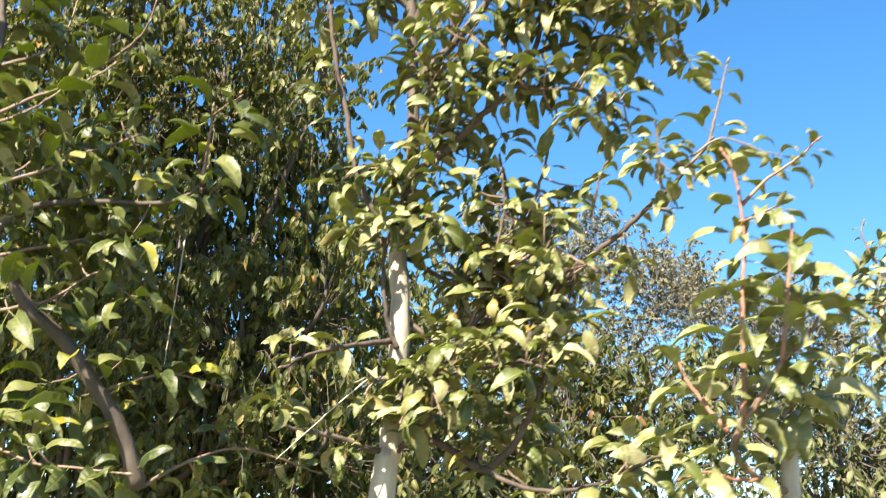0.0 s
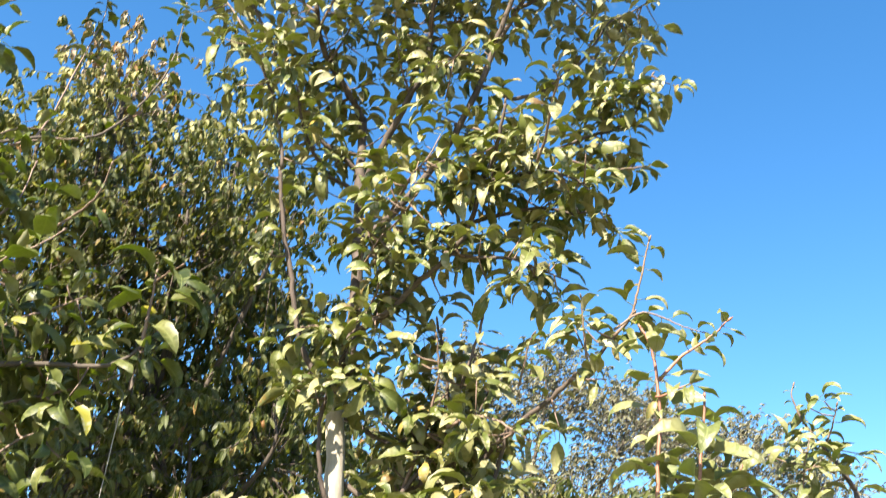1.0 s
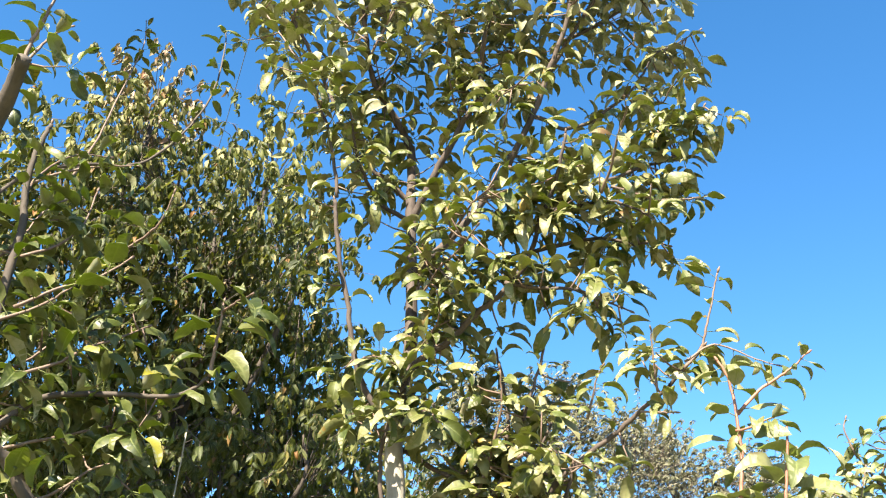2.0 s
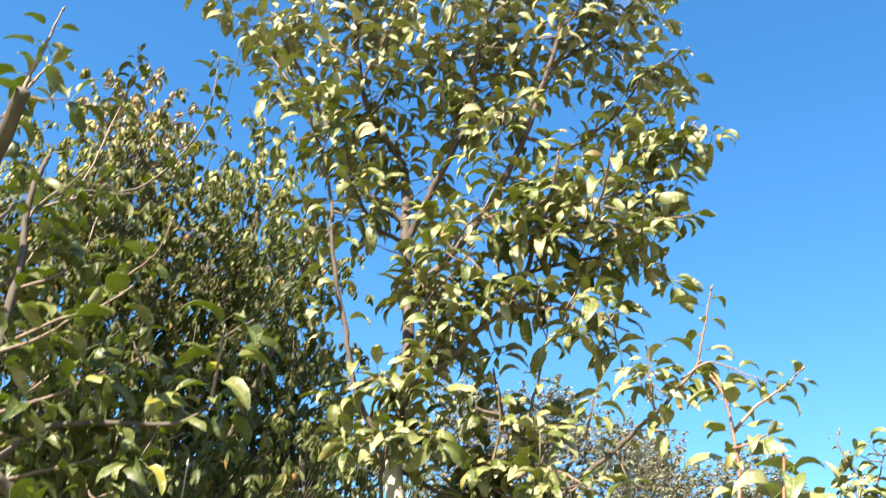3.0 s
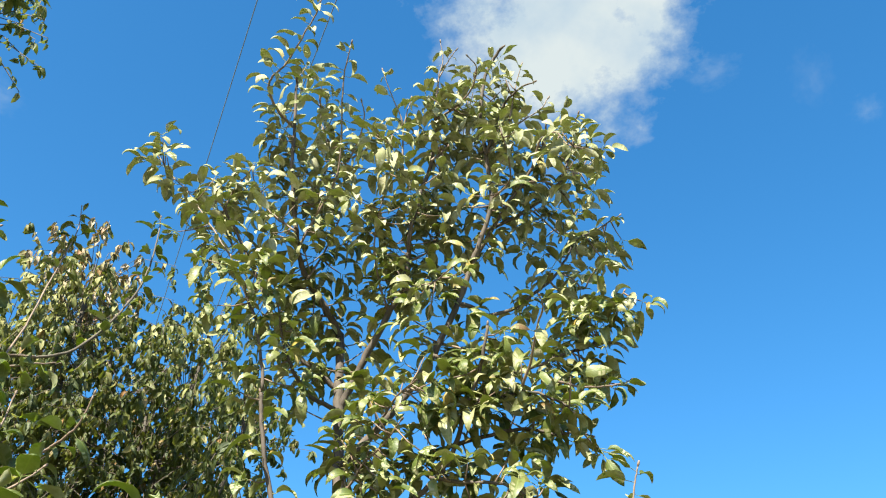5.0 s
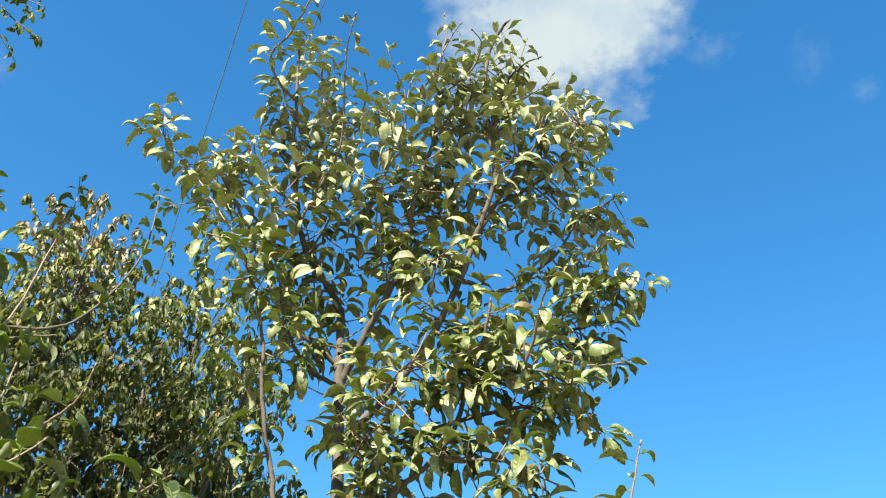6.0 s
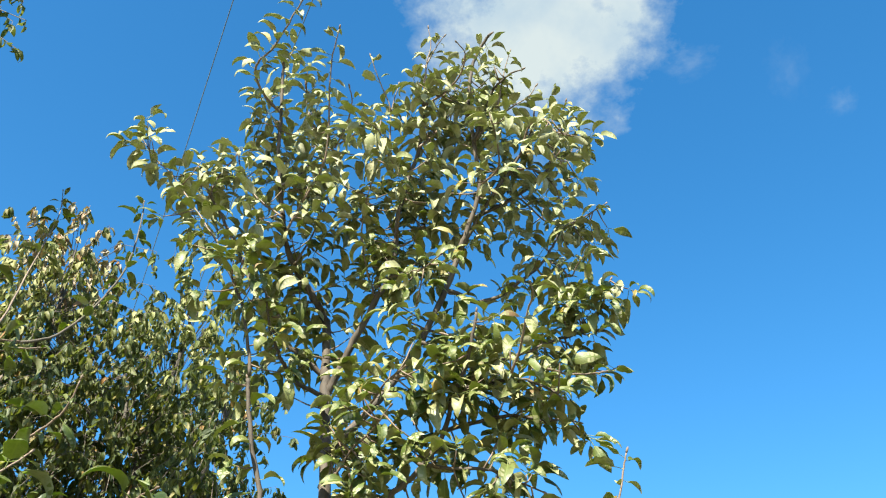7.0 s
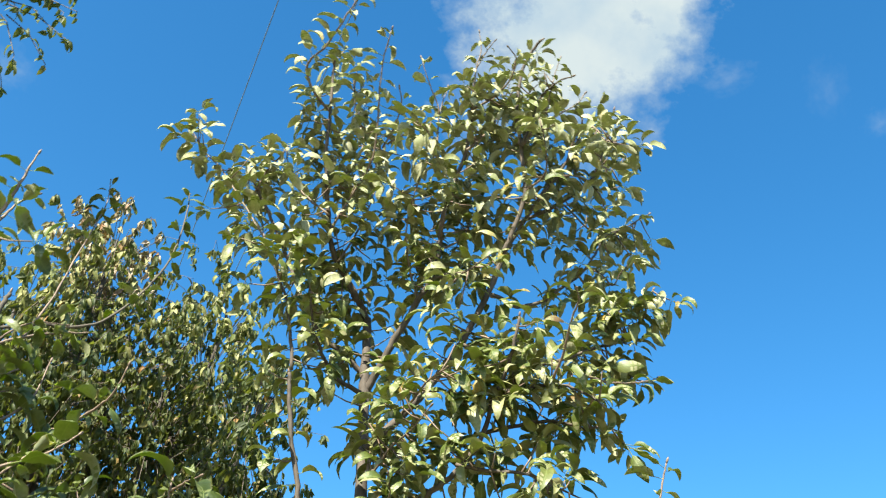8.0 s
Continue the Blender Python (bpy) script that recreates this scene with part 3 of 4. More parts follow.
limb(pear, "shoot", 0.004, 0.0015, [(0.433, 2.45, 3.852), (0.449, 2.38, 3.909), (0.484, 2.31, 3.877), (0.495, 2.24, 3.765), (0.517, 2.17, 3.685)], leaves=34, spurs=10, size=.058)
limb(pear, "shoot", 0.004, 0.0015, [(0.55, 2.5, 3.91), (0.642, 2.665, 4.042), (0.718, 2.83, 4.261)], leaves=34, spurs=10, size=.055)
limb(pear, "shoot", 0.004, 0.0015, [(0.287, 2.45, 3.896), (0.341, 2.438, 3.976), (0.408, 2.425, 4.035), (0.464, 2.412, 4.08), (0.487, 2.4, 4.117)], leaves=34, spurs=10, size=.058)
limb(pear, "shoot", 0.004, 0.0015, [(0.404, 2.6, 3.848), (0.493, 2.675, 3.846), (0.571, 2.75, 3.841), (0.639, 2.825, 3.894), (0.725, 2.9, 3.871)], leaves=34, spurs=10, size=.062)
limb(pear, "shoot", 0.004, 0.0015, [(0.124, 2.45, 4.025), (0.193, 2.388, 4.047), (0.23, 2.325, 4.063), (0.234, 2.262, 4.086), (0.201, 2.2, 4.063)], leaves=36, spurs=24, size=.06)
limb(pear, "shoot", 0.004, 0.0015, [(0.116, 2.45, 3.853), (0.181, 2.517, 3.995), (0.236, 2.583, 4.17), (0.255, 2.65, 4.352)], leaves=36, spurs=26, size=.062)
limb(pear, "shoot", 0.004, 0.0015, [(0.088, 2.5, 3.754), (0.024, 2.4, 3.751), (-0.013, 2.3, 3.757), (-0.052, 2.2, 3.701)], leaves=36, spurs=26, size=.062)
limb(pear, "shoot", 0.004, 0.0015, [(-0.307, 2.6, 3.775), (-0.24, 2.658, 3.902), (-0.217, 2.715, 4.084), (-0.261, 2.772, 4.269), (-0.289, 2.83, 4.47)], leaves=34, spurs=26, size=.06)
limb(pear, "shoot", 0.004, 0.0015, [(-0.287, 2.6, 3.652), (-0.375, 2.617, 3.735), (-0.432, 2.633, 3.837), (-0.464, 2.65, 3.945)], leaves=34, spurs=22, size=.062)
limb(pear, "shoot", 0.004, 0.0015, [(0.309, 2.5, 3.754), (0.344, 2.373, 3.717), (0.323, 2.247, 3.712), (0.285, 2.12, 3.664)], leaves=34, spurs=10, size=.06)
limb(pear, "shoot", 0.004, 0.0015, [(-0.245, 2.72, 3.564), (-0.206, 2.748, 3.683), (-0.173, 2.775, 3.825), (-0.157, 2.802, 3.948), (-0.135, 2.83, 4.064)], leaves=34, spurs=26, size=.066)
limb(pear, "shoot", 0.004, 0.0015, [(0.014, 2.68, 3.428), (-0.018, 2.635, 3.498), (-0.042, 2.59, 3.591), (-0.04, 2.545, 3.665), (-0.028, 2.5, 3.719)], leaves=30, spurs=22, size=.066)
limb(pear, "shoot", 0.004, 0.0015, [(0.063, 2.6, 3.565), (0.124, 2.617, 3.626), (0.169, 2.633, 3.734), (0.188, 2.65, 3.843)], leaves=34, spurs=26, size=.064)
limb(pear, "shoot", 0.004, 0.0015, [(0.05, 2.6, 3.459), (0.119, 2.425, 3.362), (0.162, 2.25, 3.297)], leaves=34, spurs=20, size=.064)
limb(pear, "shoot", 0.004, 0.0015, [(-0.167, 2.8, 3.482), (-0.237, 2.817, 3.476), (-0.287, 2.833, 3.441), (-0.314, 2.85, 3.367)], leaves=34, spurs=22, size=.066)
limb(pear, "shoot", 0.004, 0.0015, [(-0.119, 2.7, 2.515), (-0.165, 2.727, 2.552), (-0.211, 2.753, 2.565), (-0.252, 2.78, 2.56)], leaves=46, size=.075)
limb(pear, "shoot", 0.004, 0.0015, [(-0.102, 2.68, 2.527), (-0.063, 2.673, 2.569), (-0.023, 2.667, 2.549), (-0.007, 2.66, 2.503)], leaves=46, size=.075)
limb(pear, "shoot", 0.004, 0.0015, [(-0.096, 2.62, 2.574), (-0.115, 2.573, 2.605), (-0.156, 2.527, 2.611), (-0.193, 2.48, 2.588)], leaves=46, size=.072)
limb(pear, "shoot", 0.004, 0.0015, [(-0.084, 2.64, 2.667), (-0.048, 2.577, 2.689), (-0.023, 2.513, 2.724), (-0.033, 2.45, 2.756)], leaves=40, spurs=14, size=.072)
limb(pear, "limb", 0.0062, 0.0042, [(-0.097, 2.63, 2.187), (-0.118, 2.623, 2.229), (-0.133, 2.616, 2.289), (-0.141, 2.609, 2.371), (-0.135, 2.601, 2.447), (-0.117, 2.594, 2.511), (-0.086, 2.587, 2.599), (-0.064, 2.58, 2.634)], leaves=22, spurs=14, start=.5)
limb(pear, "limb", 0.0085, 0.003, [(-0.097, 2.66, 2.219), (-0.167, 2.595, 2.186), (-0.225, 2.53, 2.162), (-0.284, 2.465, 2.125), (-0.326, 2.4, 2.084)], spurs=4, leaves=16, start=.35, droop=.3)
limb(pear, "limb", 0.0085, 0.0035, [(-0.103, 2.66, 1.952), (-0.152, 2.62, 1.951), (-0.214, 2.58, 1.968), (-0.279, 2.54, 1.972), (-0.33, 2.5, 1.976)], leaves=6, spurs=6, start=.3)
limb(pear, "limb", 0.0075, 0.0035, [(-0.099, 2.66, 1.937), (-0.052, 2.608, 1.985), (-0.015, 2.555, 2.01), (-0.005, 2.503, 2.07), (-0.002, 2.45, 2.122)], spurs=24, leaves=20, start=.2)
limb(pear, "limb", 0.011, 0.004, [(-0.093, 2.66, 2.004), (0.026, 2.64, 1.968), (0.104, 2.62, 1.918), (0.166, 2.6, 1.956), (0.201, 2.58, 2.017), (0.236, 2.56, 2.105), (0.265, 2.54, 2.206), (0.295, 2.52, 2.308), (0.305, 2.5, 2.37)], spurs=30, leaves=20, start=.3)
limb(pear, "limb", 0.008, 0.003, [(-0.103, 2.7, 2.285), (-0.011, 2.683, 2.228), (0.07, 2.667, 2.249), (0.136, 2.65, 2.282), (0.202, 2.633, 2.337), (0.24, 2.617, 2.419), (0.272, 2.6, 2.502)], spurs=32, leaves=24, start=.3)
limb(pear, "limb", 0.008, 0.003, [(-0.115, 2.72, 2.452), (-0.054, 2.7, 2.419), (0.025, 2.68, 2.372), (0.106, 2.66, 2.398), (0.166, 2.64, 2.468), (0.155, 2.62, 2.579), (0.131, 2.6, 2.675)], spurs=30, leaves=22, start=.3)
limb(pear, "limb", 0.007, 0.0025, [(-0.082, 2.66, 2.164), (0.019, 2.595, 2.128), (0.106, 2.53, 2.131), (0.176, 2.465, 2.133), (0.218, 2.4, 2.108)], spurs=34, leaves=24, start=.25)
limb(pear, "limb", 0.0075, 0.003, [(0.018, 2.66, 2.164), (0.068, 2.642, 2.242), (0.133, 2.623, 2.321), (0.171, 2.605, 2.401), (0.201, 2.587, 2.51), (0.234, 2.568, 2.624), (0.249, 2.55, 2.708)], spurs=18, leaves=20, start=.2)
limb(pear, "shoot", 0.0055, 0.002, [(0.069, 2.65, 2.243), (0.105, 2.612, 2.344), (0.13, 2.575, 2.446), (0.14, 2.538, 2.519), (0.13, 2.5, 2.592)], spurs=16, leaves=20)
limb(pear, "shoot", 0.0055, 0.002, [(0.167, 2.55, 2.385), (0.23, 2.517, 2.405), (0.291, 2.483, 2.384), (0.349, 2.45, 2.338)], spurs=18, leaves=24)
limb(pear, "limb", 0.0095, 0.003, [(0.186, 2.6, 2.16), (0.247, 2.557, 2.296), (0.308, 2.514, 2.367), (0.396, 2.471, 2.437), (0.449, 2.429, 2.483), (0.501, 2.386, 2.527), (0.534, 2.343, 2.562), (0.568, 2.3, 2.601)], spurs=10, leaves=16, start=.25, size=.068)
limb(pear, "shoot", 0.004, 0.0018, [(0.53, 2.33, 2.557), (0.566, 2.315, 2.603), (0.582, 2.3, 2.66), (0.597, 2.285, 2.733), (0.606, 2.27, 2.777)], leaves=26, size=.075)
limb(pear, "shoot", 0.003, 0.0012, [(0.523, 2.3, 2.561), (0.578, 2.288, 2.599), (0.624, 2.275, 2.589), (0.662, 2.263, 2.566), (0.712, 2.25, 2.547)], leaves=32, size=.06)
limb(pear, "shoot", 0.0035, 0.0012, [(0.467, 2.33, 2.496), (0.459, 2.32, 2.552), (0.453, 2.31, 2.616), (0.451, 2.3, 2.632)], leaves=50, size=.07)
limb(pear, "shoot", 0.0035, 0.0012, [(0.321, 2.4, 2.446), (0.333, 2.383, 2.502), (0.339, 2.367, 2.537), (0.347, 2.35, 2.555)], leaves=50, size=.062)
limb(pear, "shoot", 0.003, 0.0012, [(0.431, 2.35, 2.455), (0.469, 2.325, 2.448), (0.494, 2.3, 2.441)], leaves=40, size=.062)
limb(pear, "shoot", 0.0045, 0.0018, [(-0.09, 2.64, 2.16), (-0.052, 2.577, 2.121), (-0.011, 2.513, 2.072), (0.009, 2.45, 2.013)], leaves=32, spurs=6, size=.075)
limb(pear, "shoot", 0.0045, 0.0018, [(-0.095, 2.64, 2.139), (-0.123, 2.61, 2.112), (-0.159, 2.58, 2.078), (-0.165, 2.55, 2.009)], leaves=30, size=.07)
limb(pear, "shoot", 0.0045, 0.0018, [(-0.09, 2.62, 2.115), (-0.076, 2.58, 2.082), (-0.066, 2.54, 2.037), (-0.075, 2.5, 1.999)], leaves=40, size=.075)
limb(pear, "shoot", 0.0045, 0.0018, [(-0.102, 2.66, 2.462), (-0.071, 2.607, 2.488), (-0.037, 2.553, 2.492), (-0.015, 2.5, 2.451)], leaves=56, size=.08, droop=.8)
limb(pear, "limb", 0.006, 0.0022, [(0.103, 2.6, 1.916), (0.194, 2.49, 1.867), (0.274, 2.38, 1.857), (0.334, 2.27, 1.868), (0.386, 2.16, 1.894), (0.41, 2.05, 1.896)], leaves=20, size=.075, start=.4, spurs=3)

sapling = Tree("pear_sapling", "cut pear stump with reddish shoots and large pale leaves", (0.648, 2.25, 0), 5, LEAF_YOUNG, {"trunk": BARK_PALE, "limb": BARK_SHOOT, "shoot": BARK_RED}, 1.3)
limb(sapling, "shoot", 0.004, 0.002, [(0.679, 2.24, 1.996), (0.669, 2.21, 2.021), (0.678, 2.18, 2.028), (0.686, 2.15, 2.008)], leaves=60, size=.1, droop=.5)
limb(sapling, "trunk", 0.019, 0.0155, [(0.648, 2.25, -0.05), (0.658, 2.25, 1), (0.67, 2.25, 1.848), (0.678, 2.25, 1.933), (0.682, 2.25, 2.011)])
limb(sapling, "limb", 0.008, 0.0055, [(0.669, 2.25, 1.858), (0.62, 2.228, 1.868), (0.568, 2.207, 1.901), (0.548, 2.185, 1.935), (0.562, 2.163, 1.973), (0.591, 2.142, 2.017), (0.622, 2.12, 2.077)], leaves=34, size=.088, start=.3)
limb(sapling, "shoot", 0.0052, 0.0026, [(0.558, 2.15, 1.978), (0.564, 2.153, 2.082), (0.571, 2.157, 2.214), (0.582, 2.16, 2.318), (0.578, 2.163, 2.413), (0.571, 2.167, 2.475), (0.553, 2.17, 2.513)], leaves=36, size=.088, droop=.5)
limb(sapling, "shoot", 0.0048, 0.0026, [(0.622, 2.12, 2.077), (0.638, 2.12, 2.162), (0.65, 2.12, 2.251), (0.662, 2.12, 2.353)], leaves=40, size=.094, droop=.5)
limb(sapling, "shoot", 0.0042, 0.0015, [(0.585, 2.17, 2.4), (0.628, 2.157, 2.447), (0.675, 2.145, 2.481), (0.702, 2.133, 2.502), (0.723, 2.12, 2.523)], leaves=16, size=.062, start=.4)
limb(sapling, "shoot", 0.003, 0.0015, [(0.574, 2.16, 2.361), (0.591, 2.14, 2.361), (0.62, 2.12, 2.373), (0.642, 2.1, 2.379)], leaves=36, size=.07)
limb(sapling, "shoot", 0.0045, 0.002, [(0.622, 2.12, 2.077), (0.673, 2.147, 2.117), (0.72, 2.173, 2.181), (0.751, 2.2, 2.235)], leaves=24, size=.08)
limb(sapling, "shoot", 0.0045, 0.002, [(0.519, 2.12, 1.945), (0.489, 2.147, 1.993), (0.466, 2.173, 2.039), (0.454, 2.2, 2.087)], leaves=34, size=.075)
limb(sapling, "shoot", 0.0045, 0.002, [(0.584, 2.18, 1.87), (0.537, 2.16, 1.866), (0.481, 2.14, 1.876), (0.43, 2.12, 1.858)], leaves=30, size=.08)

neighbour = Tree("fruit_tree", "small fruit tree with curled, partly browned leaves", (1.430, 3.05, 0), 7, LEAF_YOUNG, {"trunk": BARK, "limb": BARK, "shoot": BARK_SHOOT})
limb(neighbour, "trunk", 0.02, 0.008, [(1.43, 3.05, -0.05), (1.42, 3.05, 1.2), (1.38, 3.05, 2.416)])
limb(neighbour, "limb", 0.008, 0.003, [(1.38, 3.05, 2.416), (1.329, 3.05, 2.498), (1.282, 3.05, 2.563), (1.248, 3.05, 2.612)], leaves=30, spurs=16, size=.07)
limb(neighbour, "shoot", 0.0035, 0.0018, [(1.25, 3.05, 2.604), (1.233, 3.05, 2.649), (1.222, 3.05, 2.694), (1.231, 3.05, 2.725)], leaves=14, size=.045)
limb(neighbour, "shoot", 0.004, 0.0015, [(1.301, 3.05, 2.53), (1.321, 3.025, 2.591), (1.334, 3, 2.652)], leaves=30, size=.07, spurs=20)
limb(neighbour, "shoot", 0.004, 0.0015, [(1.323, 3.05, 2.465), (1.264, 3.025, 2.472), (1.209, 3, 2.448)], leaves=34, size=.07, spurs=20)
limb(neighbour, "shoot", 0.004, 0.0015, [(1.292, 3.05, 2.216), (1.244, 3.033, 2.306), (1.21, 3.017, 2.397), (1.244, 3, 2.56)], leaves=34, size=.07, spurs=20)

orchard = Tree("orchard_tree", "spreading pear tree with dark limbs and drooping leaves", (-1.35, 2.3, 0), 11, LEAF_ORCHARD, {"trunk": BARK_DARK, "limb": BARK_DARK, "shoot": BARK_SHOOT, "dead_twig": BARK_PALE}, 1.05)
limb(orchard, "trunk", 0.04, 0.02, [(-1.35, 2.3, -0.05), (-1.3, 2.3, 0.7), (-1.012, 2.25, 1.652), (-0.908, 2.2, 1.914)])
limb(orchard, "limb", 0.016, 0.012, [(-0.576, 2.35, 1.82), (-0.611, 2.317, 1.92), (-0.66, 2.283, 1.996), (-0.728, 2.25, 2.082), (-0.797, 2.217, 2.143), (-0.842, 2.183, 2.205), (-0.868, 2.15, 2.23)], leaves=14, size=.075, spurs=10)
limb(orchard, "limb", 0.011, 0.005, [(-0.909, 2.2, 2.257), (-0.947, 2.2, 2.496), (-0.952, 2.2, 2.709), (-0.966, 2.2, 2.809), (-0.972, 2.2, 2.898), (-0.963, 2.2, 2.96), (-0.954, 2.2, 2.999)], leaves=20, size=.065, spurs=6)
limb(orchard, "limb", 0.026, 0.015, [(-1.201, 2.25, 2.292), (-1.153, 2.19, 2.517), (-1.073, 2.13, 2.731), (-1.016, 2.07, 2.868), (-0.972, 2.01, 2.94), (-0.934, 1.95, 2.994)], spurs=4, start=.4)
limb(orchard, "shoot", 0.006, 0.002, [(-0.947, 1.97, 2.963), (-0.939, 1.965, 3.036), (-0.923, 1.96, 3.103), (-0.913, 1.955, 3.171), (-0.903, 1.95, 3.217)], leaves=26, size=.075)
limb(orchard, "shoot", 0.0035, 0.0015, [(-0.966, 2.2, 2.809), (-0.973, 2.25, 2.884), (-0.955, 2.3, 2.963), (-0.928, 2.35, 3.017), (-0.879, 2.4, 3.046)], leaves=20, size=.06)
limb(orchard, "limb", 0.009, 0.0035, [(-0.909, 2.2, 2.257), (-0.829, 2.225, 2.351), (-0.716, 2.25, 2.377), (-0.573, 2.275, 2.393), (-0.515, 2.3, 2.449)], leaves=28, size=.075, spurs=16)
limb(orchard, "shoot", 0.0048, 0.002, [(-0.51, 2.28, 2.442), (-0.507, 2.27, 2.509), (-0.503, 2.26, 2.565), (-0.501, 2.25, 2.601)], leaves=36, size=.08, start=.1, droop=.55)
limb(orchard, "shoot", 0.0035, 0.0015, [(-0.499, 2.25, 2.581), (-0.469, 2.225, 2.595), (-0.438, 2.2, 2.601)], leaves=40, size=.085)
limb(orchard, "limb", 0.0065, 0.0022, [(-1.416, 2.8, 2.962), (-1.303, 2.844, 3.222), (-1.144, 2.889, 3.32), (-1.058, 2.933, 3.349), (-0.976, 2.978, 3.408), (-0.892, 3.022, 3.559), (-0.842, 3.067, 3.734), (-0.839, 3.111, 3.899), (-0.85, 3.156, 4.04), (-0.869, 3.2, 4.143)], leaves=12, size=.055, start=.5)
limb(orchard, "shoot", 0.0045, 0.0015, [(-1.167, 2.9, 3.273), (-1.158, 3, 3.497), (-1.156, 3.1, 3.794), (-1.161, 3.2, 4.043), (-1.211, 3.3, 4.247)], leaves=16, size=.055, start=.5)
limb(orchard, "shoot", 0.005, 0.002, [(-1.087, 2.2, 3.094), (-1.059, 2.233, 3.227), (-1.048, 2.267, 3.31), (-1.022, 2.3, 3.371)], leaves=26, size=.07)
limb(orchard, "shoot", 0.0045, 0.0018, [(-0.867, 2.4, 2.745), (-0.791, 2.375, 2.768), (-0.726, 2.35, 2.81), (-0.692, 2.325, 2.845), (-0.672, 2.3, 2.897)], leaves=26, size=.07)
limb(orchard, "shoot", 0.0045, 0.0018, [(-1.064, 2.4, 2.95), (-0.996, 2.433, 3.012), (-0.905, 2.467, 3.061), (-0.839, 2.5, 3.089)], leaves=34, size=.075)
limb(orchard, "shoot", 0.004, 0.0018, [(-0.937, 2.2, 2.654), (-0.879, 2.233, 2.704), (-0.849, 2.267, 2.781), (-0.849, 2.3, 2.887)], leaves=34, size=.075)
limb(orchard, "shoot", 0.004, 0.0018, [(-0.877, 2.1, 2.493), (-0.8, 2.133, 2.563), (-0.742, 2.167, 2.609), (-0.706, 2.2, 2.667)], leaves=36, size=.085)
limb(orchard, "shoot", 0.004, 0.0018, [(-0.92, 2.1, 2.455), (-0.846, 2.133, 2.51), (-0.812, 2.167, 2.565), (-0.787, 2.2, 2.622)], leaves=36, size=.08)
limb(orchard, "shoot", 0.004, 0.0018, [(-0.87, 2.1, 2.34), (-0.792, 2.15, 2.397), (-0.752, 2.2, 2.456), (-0.706, 2.25, 2.504), (-0.667, 2.3, 2.554)], leaves=34, size=.08, spurs=10)
limb(orchard, "shoot", 0.004, 0.0018, [(-0.871, 2.2, 2.236), (-0.798, 2.25, 2.277), (-0.719, 2.3, 2.32), (-0.645, 2.35, 2.364), (-0.59, 2.4, 2.409)], leaves=34, size=.075, spurs=14)
limb(orchard, "shoot", 0.004, 0.0018, [(-0.844, 2.2, 2.128), (-0.766, 2.233, 2.161), (-0.702, 2.267, 2.228), (-0.626, 2.3, 2.264)], leaves=36, size=.08, spurs=14)
limb(orchard, "shoot", 0.004, 0.0018, [(-0.908, 2.2, 1.914), (-0.8, 2.175, 1.872), (-0.707, 2.15, 1.841), (-0.621, 2.125, 1.833), (-0.527, 2.1, 1.825)], leaves=34, size=.08, spurs=10)
limb(orchard, "shoot", 0.004, 0.0018, [(-0.665, 2.3, 1.998), (-0.602, 2.333, 2.031), (-0.54, 2.367, 2.053), (-0.445, 2.4, 2.038)], leaves=22, size=.07, spurs=5)
limb(orchard, "shoot", 0.004, 0.0018, [(-0.576, 2.35, 1.82), (-0.522, 2.438, 1.878), (-0.432, 2.525, 1.929), (-0.339, 2.613, 1.917), (-0.267, 2.7, 1.902)], leaves=16, size=.065, spurs=4)
limb(orchard, "shoot", 0.004, 0.0018, [(-0.97, 2.2, 2.341), (-0.912, 2.233, 2.408), (-0.872, 2.267, 2.463), (-0.814, 2.3, 2.577)], leaves=36, size=.08, spurs=10)
limb(orchard, "shoot", 0.004, 0.0018, [(-1.022, 2.2, 2.603), (-0.967, 2.233, 2.708), (-0.945, 2.267, 2.801), (-0.902, 2.3, 2.868)], leaves=36, size=.08)
limb(orchard, "dead_twig", 0.0018, 0.0009, [(-0.565, 2.4, 2.36), (-0.562, 2.383, 2.236), (-0.561, 2.367, 2.14), (-0.558, 2.35, 2.067)])
limb(orchard, "dead_twig", 0.0018, 0.0009, [(-0.154, 2.5, 2.085), (-0.212, 2.467, 2.022), (-0.266, 2.433, 1.958), (-0.32, 2.4, 1.894)])

# unseen left side of its crown, added to shade the drooping tree's lower part
limb(orchard, "limb", 0.024, 0.012, [(-1.201, 2.25, 2.292), (-1.45, 2.28, 2.75), (-1.66, 2.3, 3.3), (-1.8, 2.34, 3.9), (-1.9, 2.36, 4.4)], leaves=14, spurs=14, start=.4)
grow = random.Random(31)
for i in range(16):
    u = 0.2 + 0.8 * i / 15
    foot = np.array((-1.5 - 0.4 * u, 2.3 + 0.06 * u, 3.0 + 1.4 * u))
    out = np.array((grow.uniform(-0.5, 0.12) - 0.1, grow.uniform(-0.5, 0.5), grow.uniform(0.1, 0.5)))
    limb(orchard, "shoot", 0.006, 0.002, [foot, foot + out * 0.5 + (0, 0, 0.04), foot + out], leaves=34, spurs=26, size=.08)
# a second unseen limb, added higher up for the same shade
limb(orchard, "limb", 0.013, 0.006, [(-1.8, 2.34, 3.9), (-1.82, 2.4, 4.4), (-1.74, 2.46, 4.8), (-1.66, 2.5, 5.15)], leaves=14, spurs=20, start=.4)
for i in range(12):
    foot = np.array((-1.8 + 0.01 * i, 2.42 + 0.007 * i, 4.5 + 0.055 * i))
    out = np.array((grow.uniform(-0.35, 0.3), grow.uniform(-0.4, 0.4), grow.uniform(0.12, 0.4)))
    limb(orchard, "shoot", 0.005, 0.002, [foot, foot + out * 0.5 + (0, 0, 0.04), foot + out], leaves=34, spurs=26, size=.08)

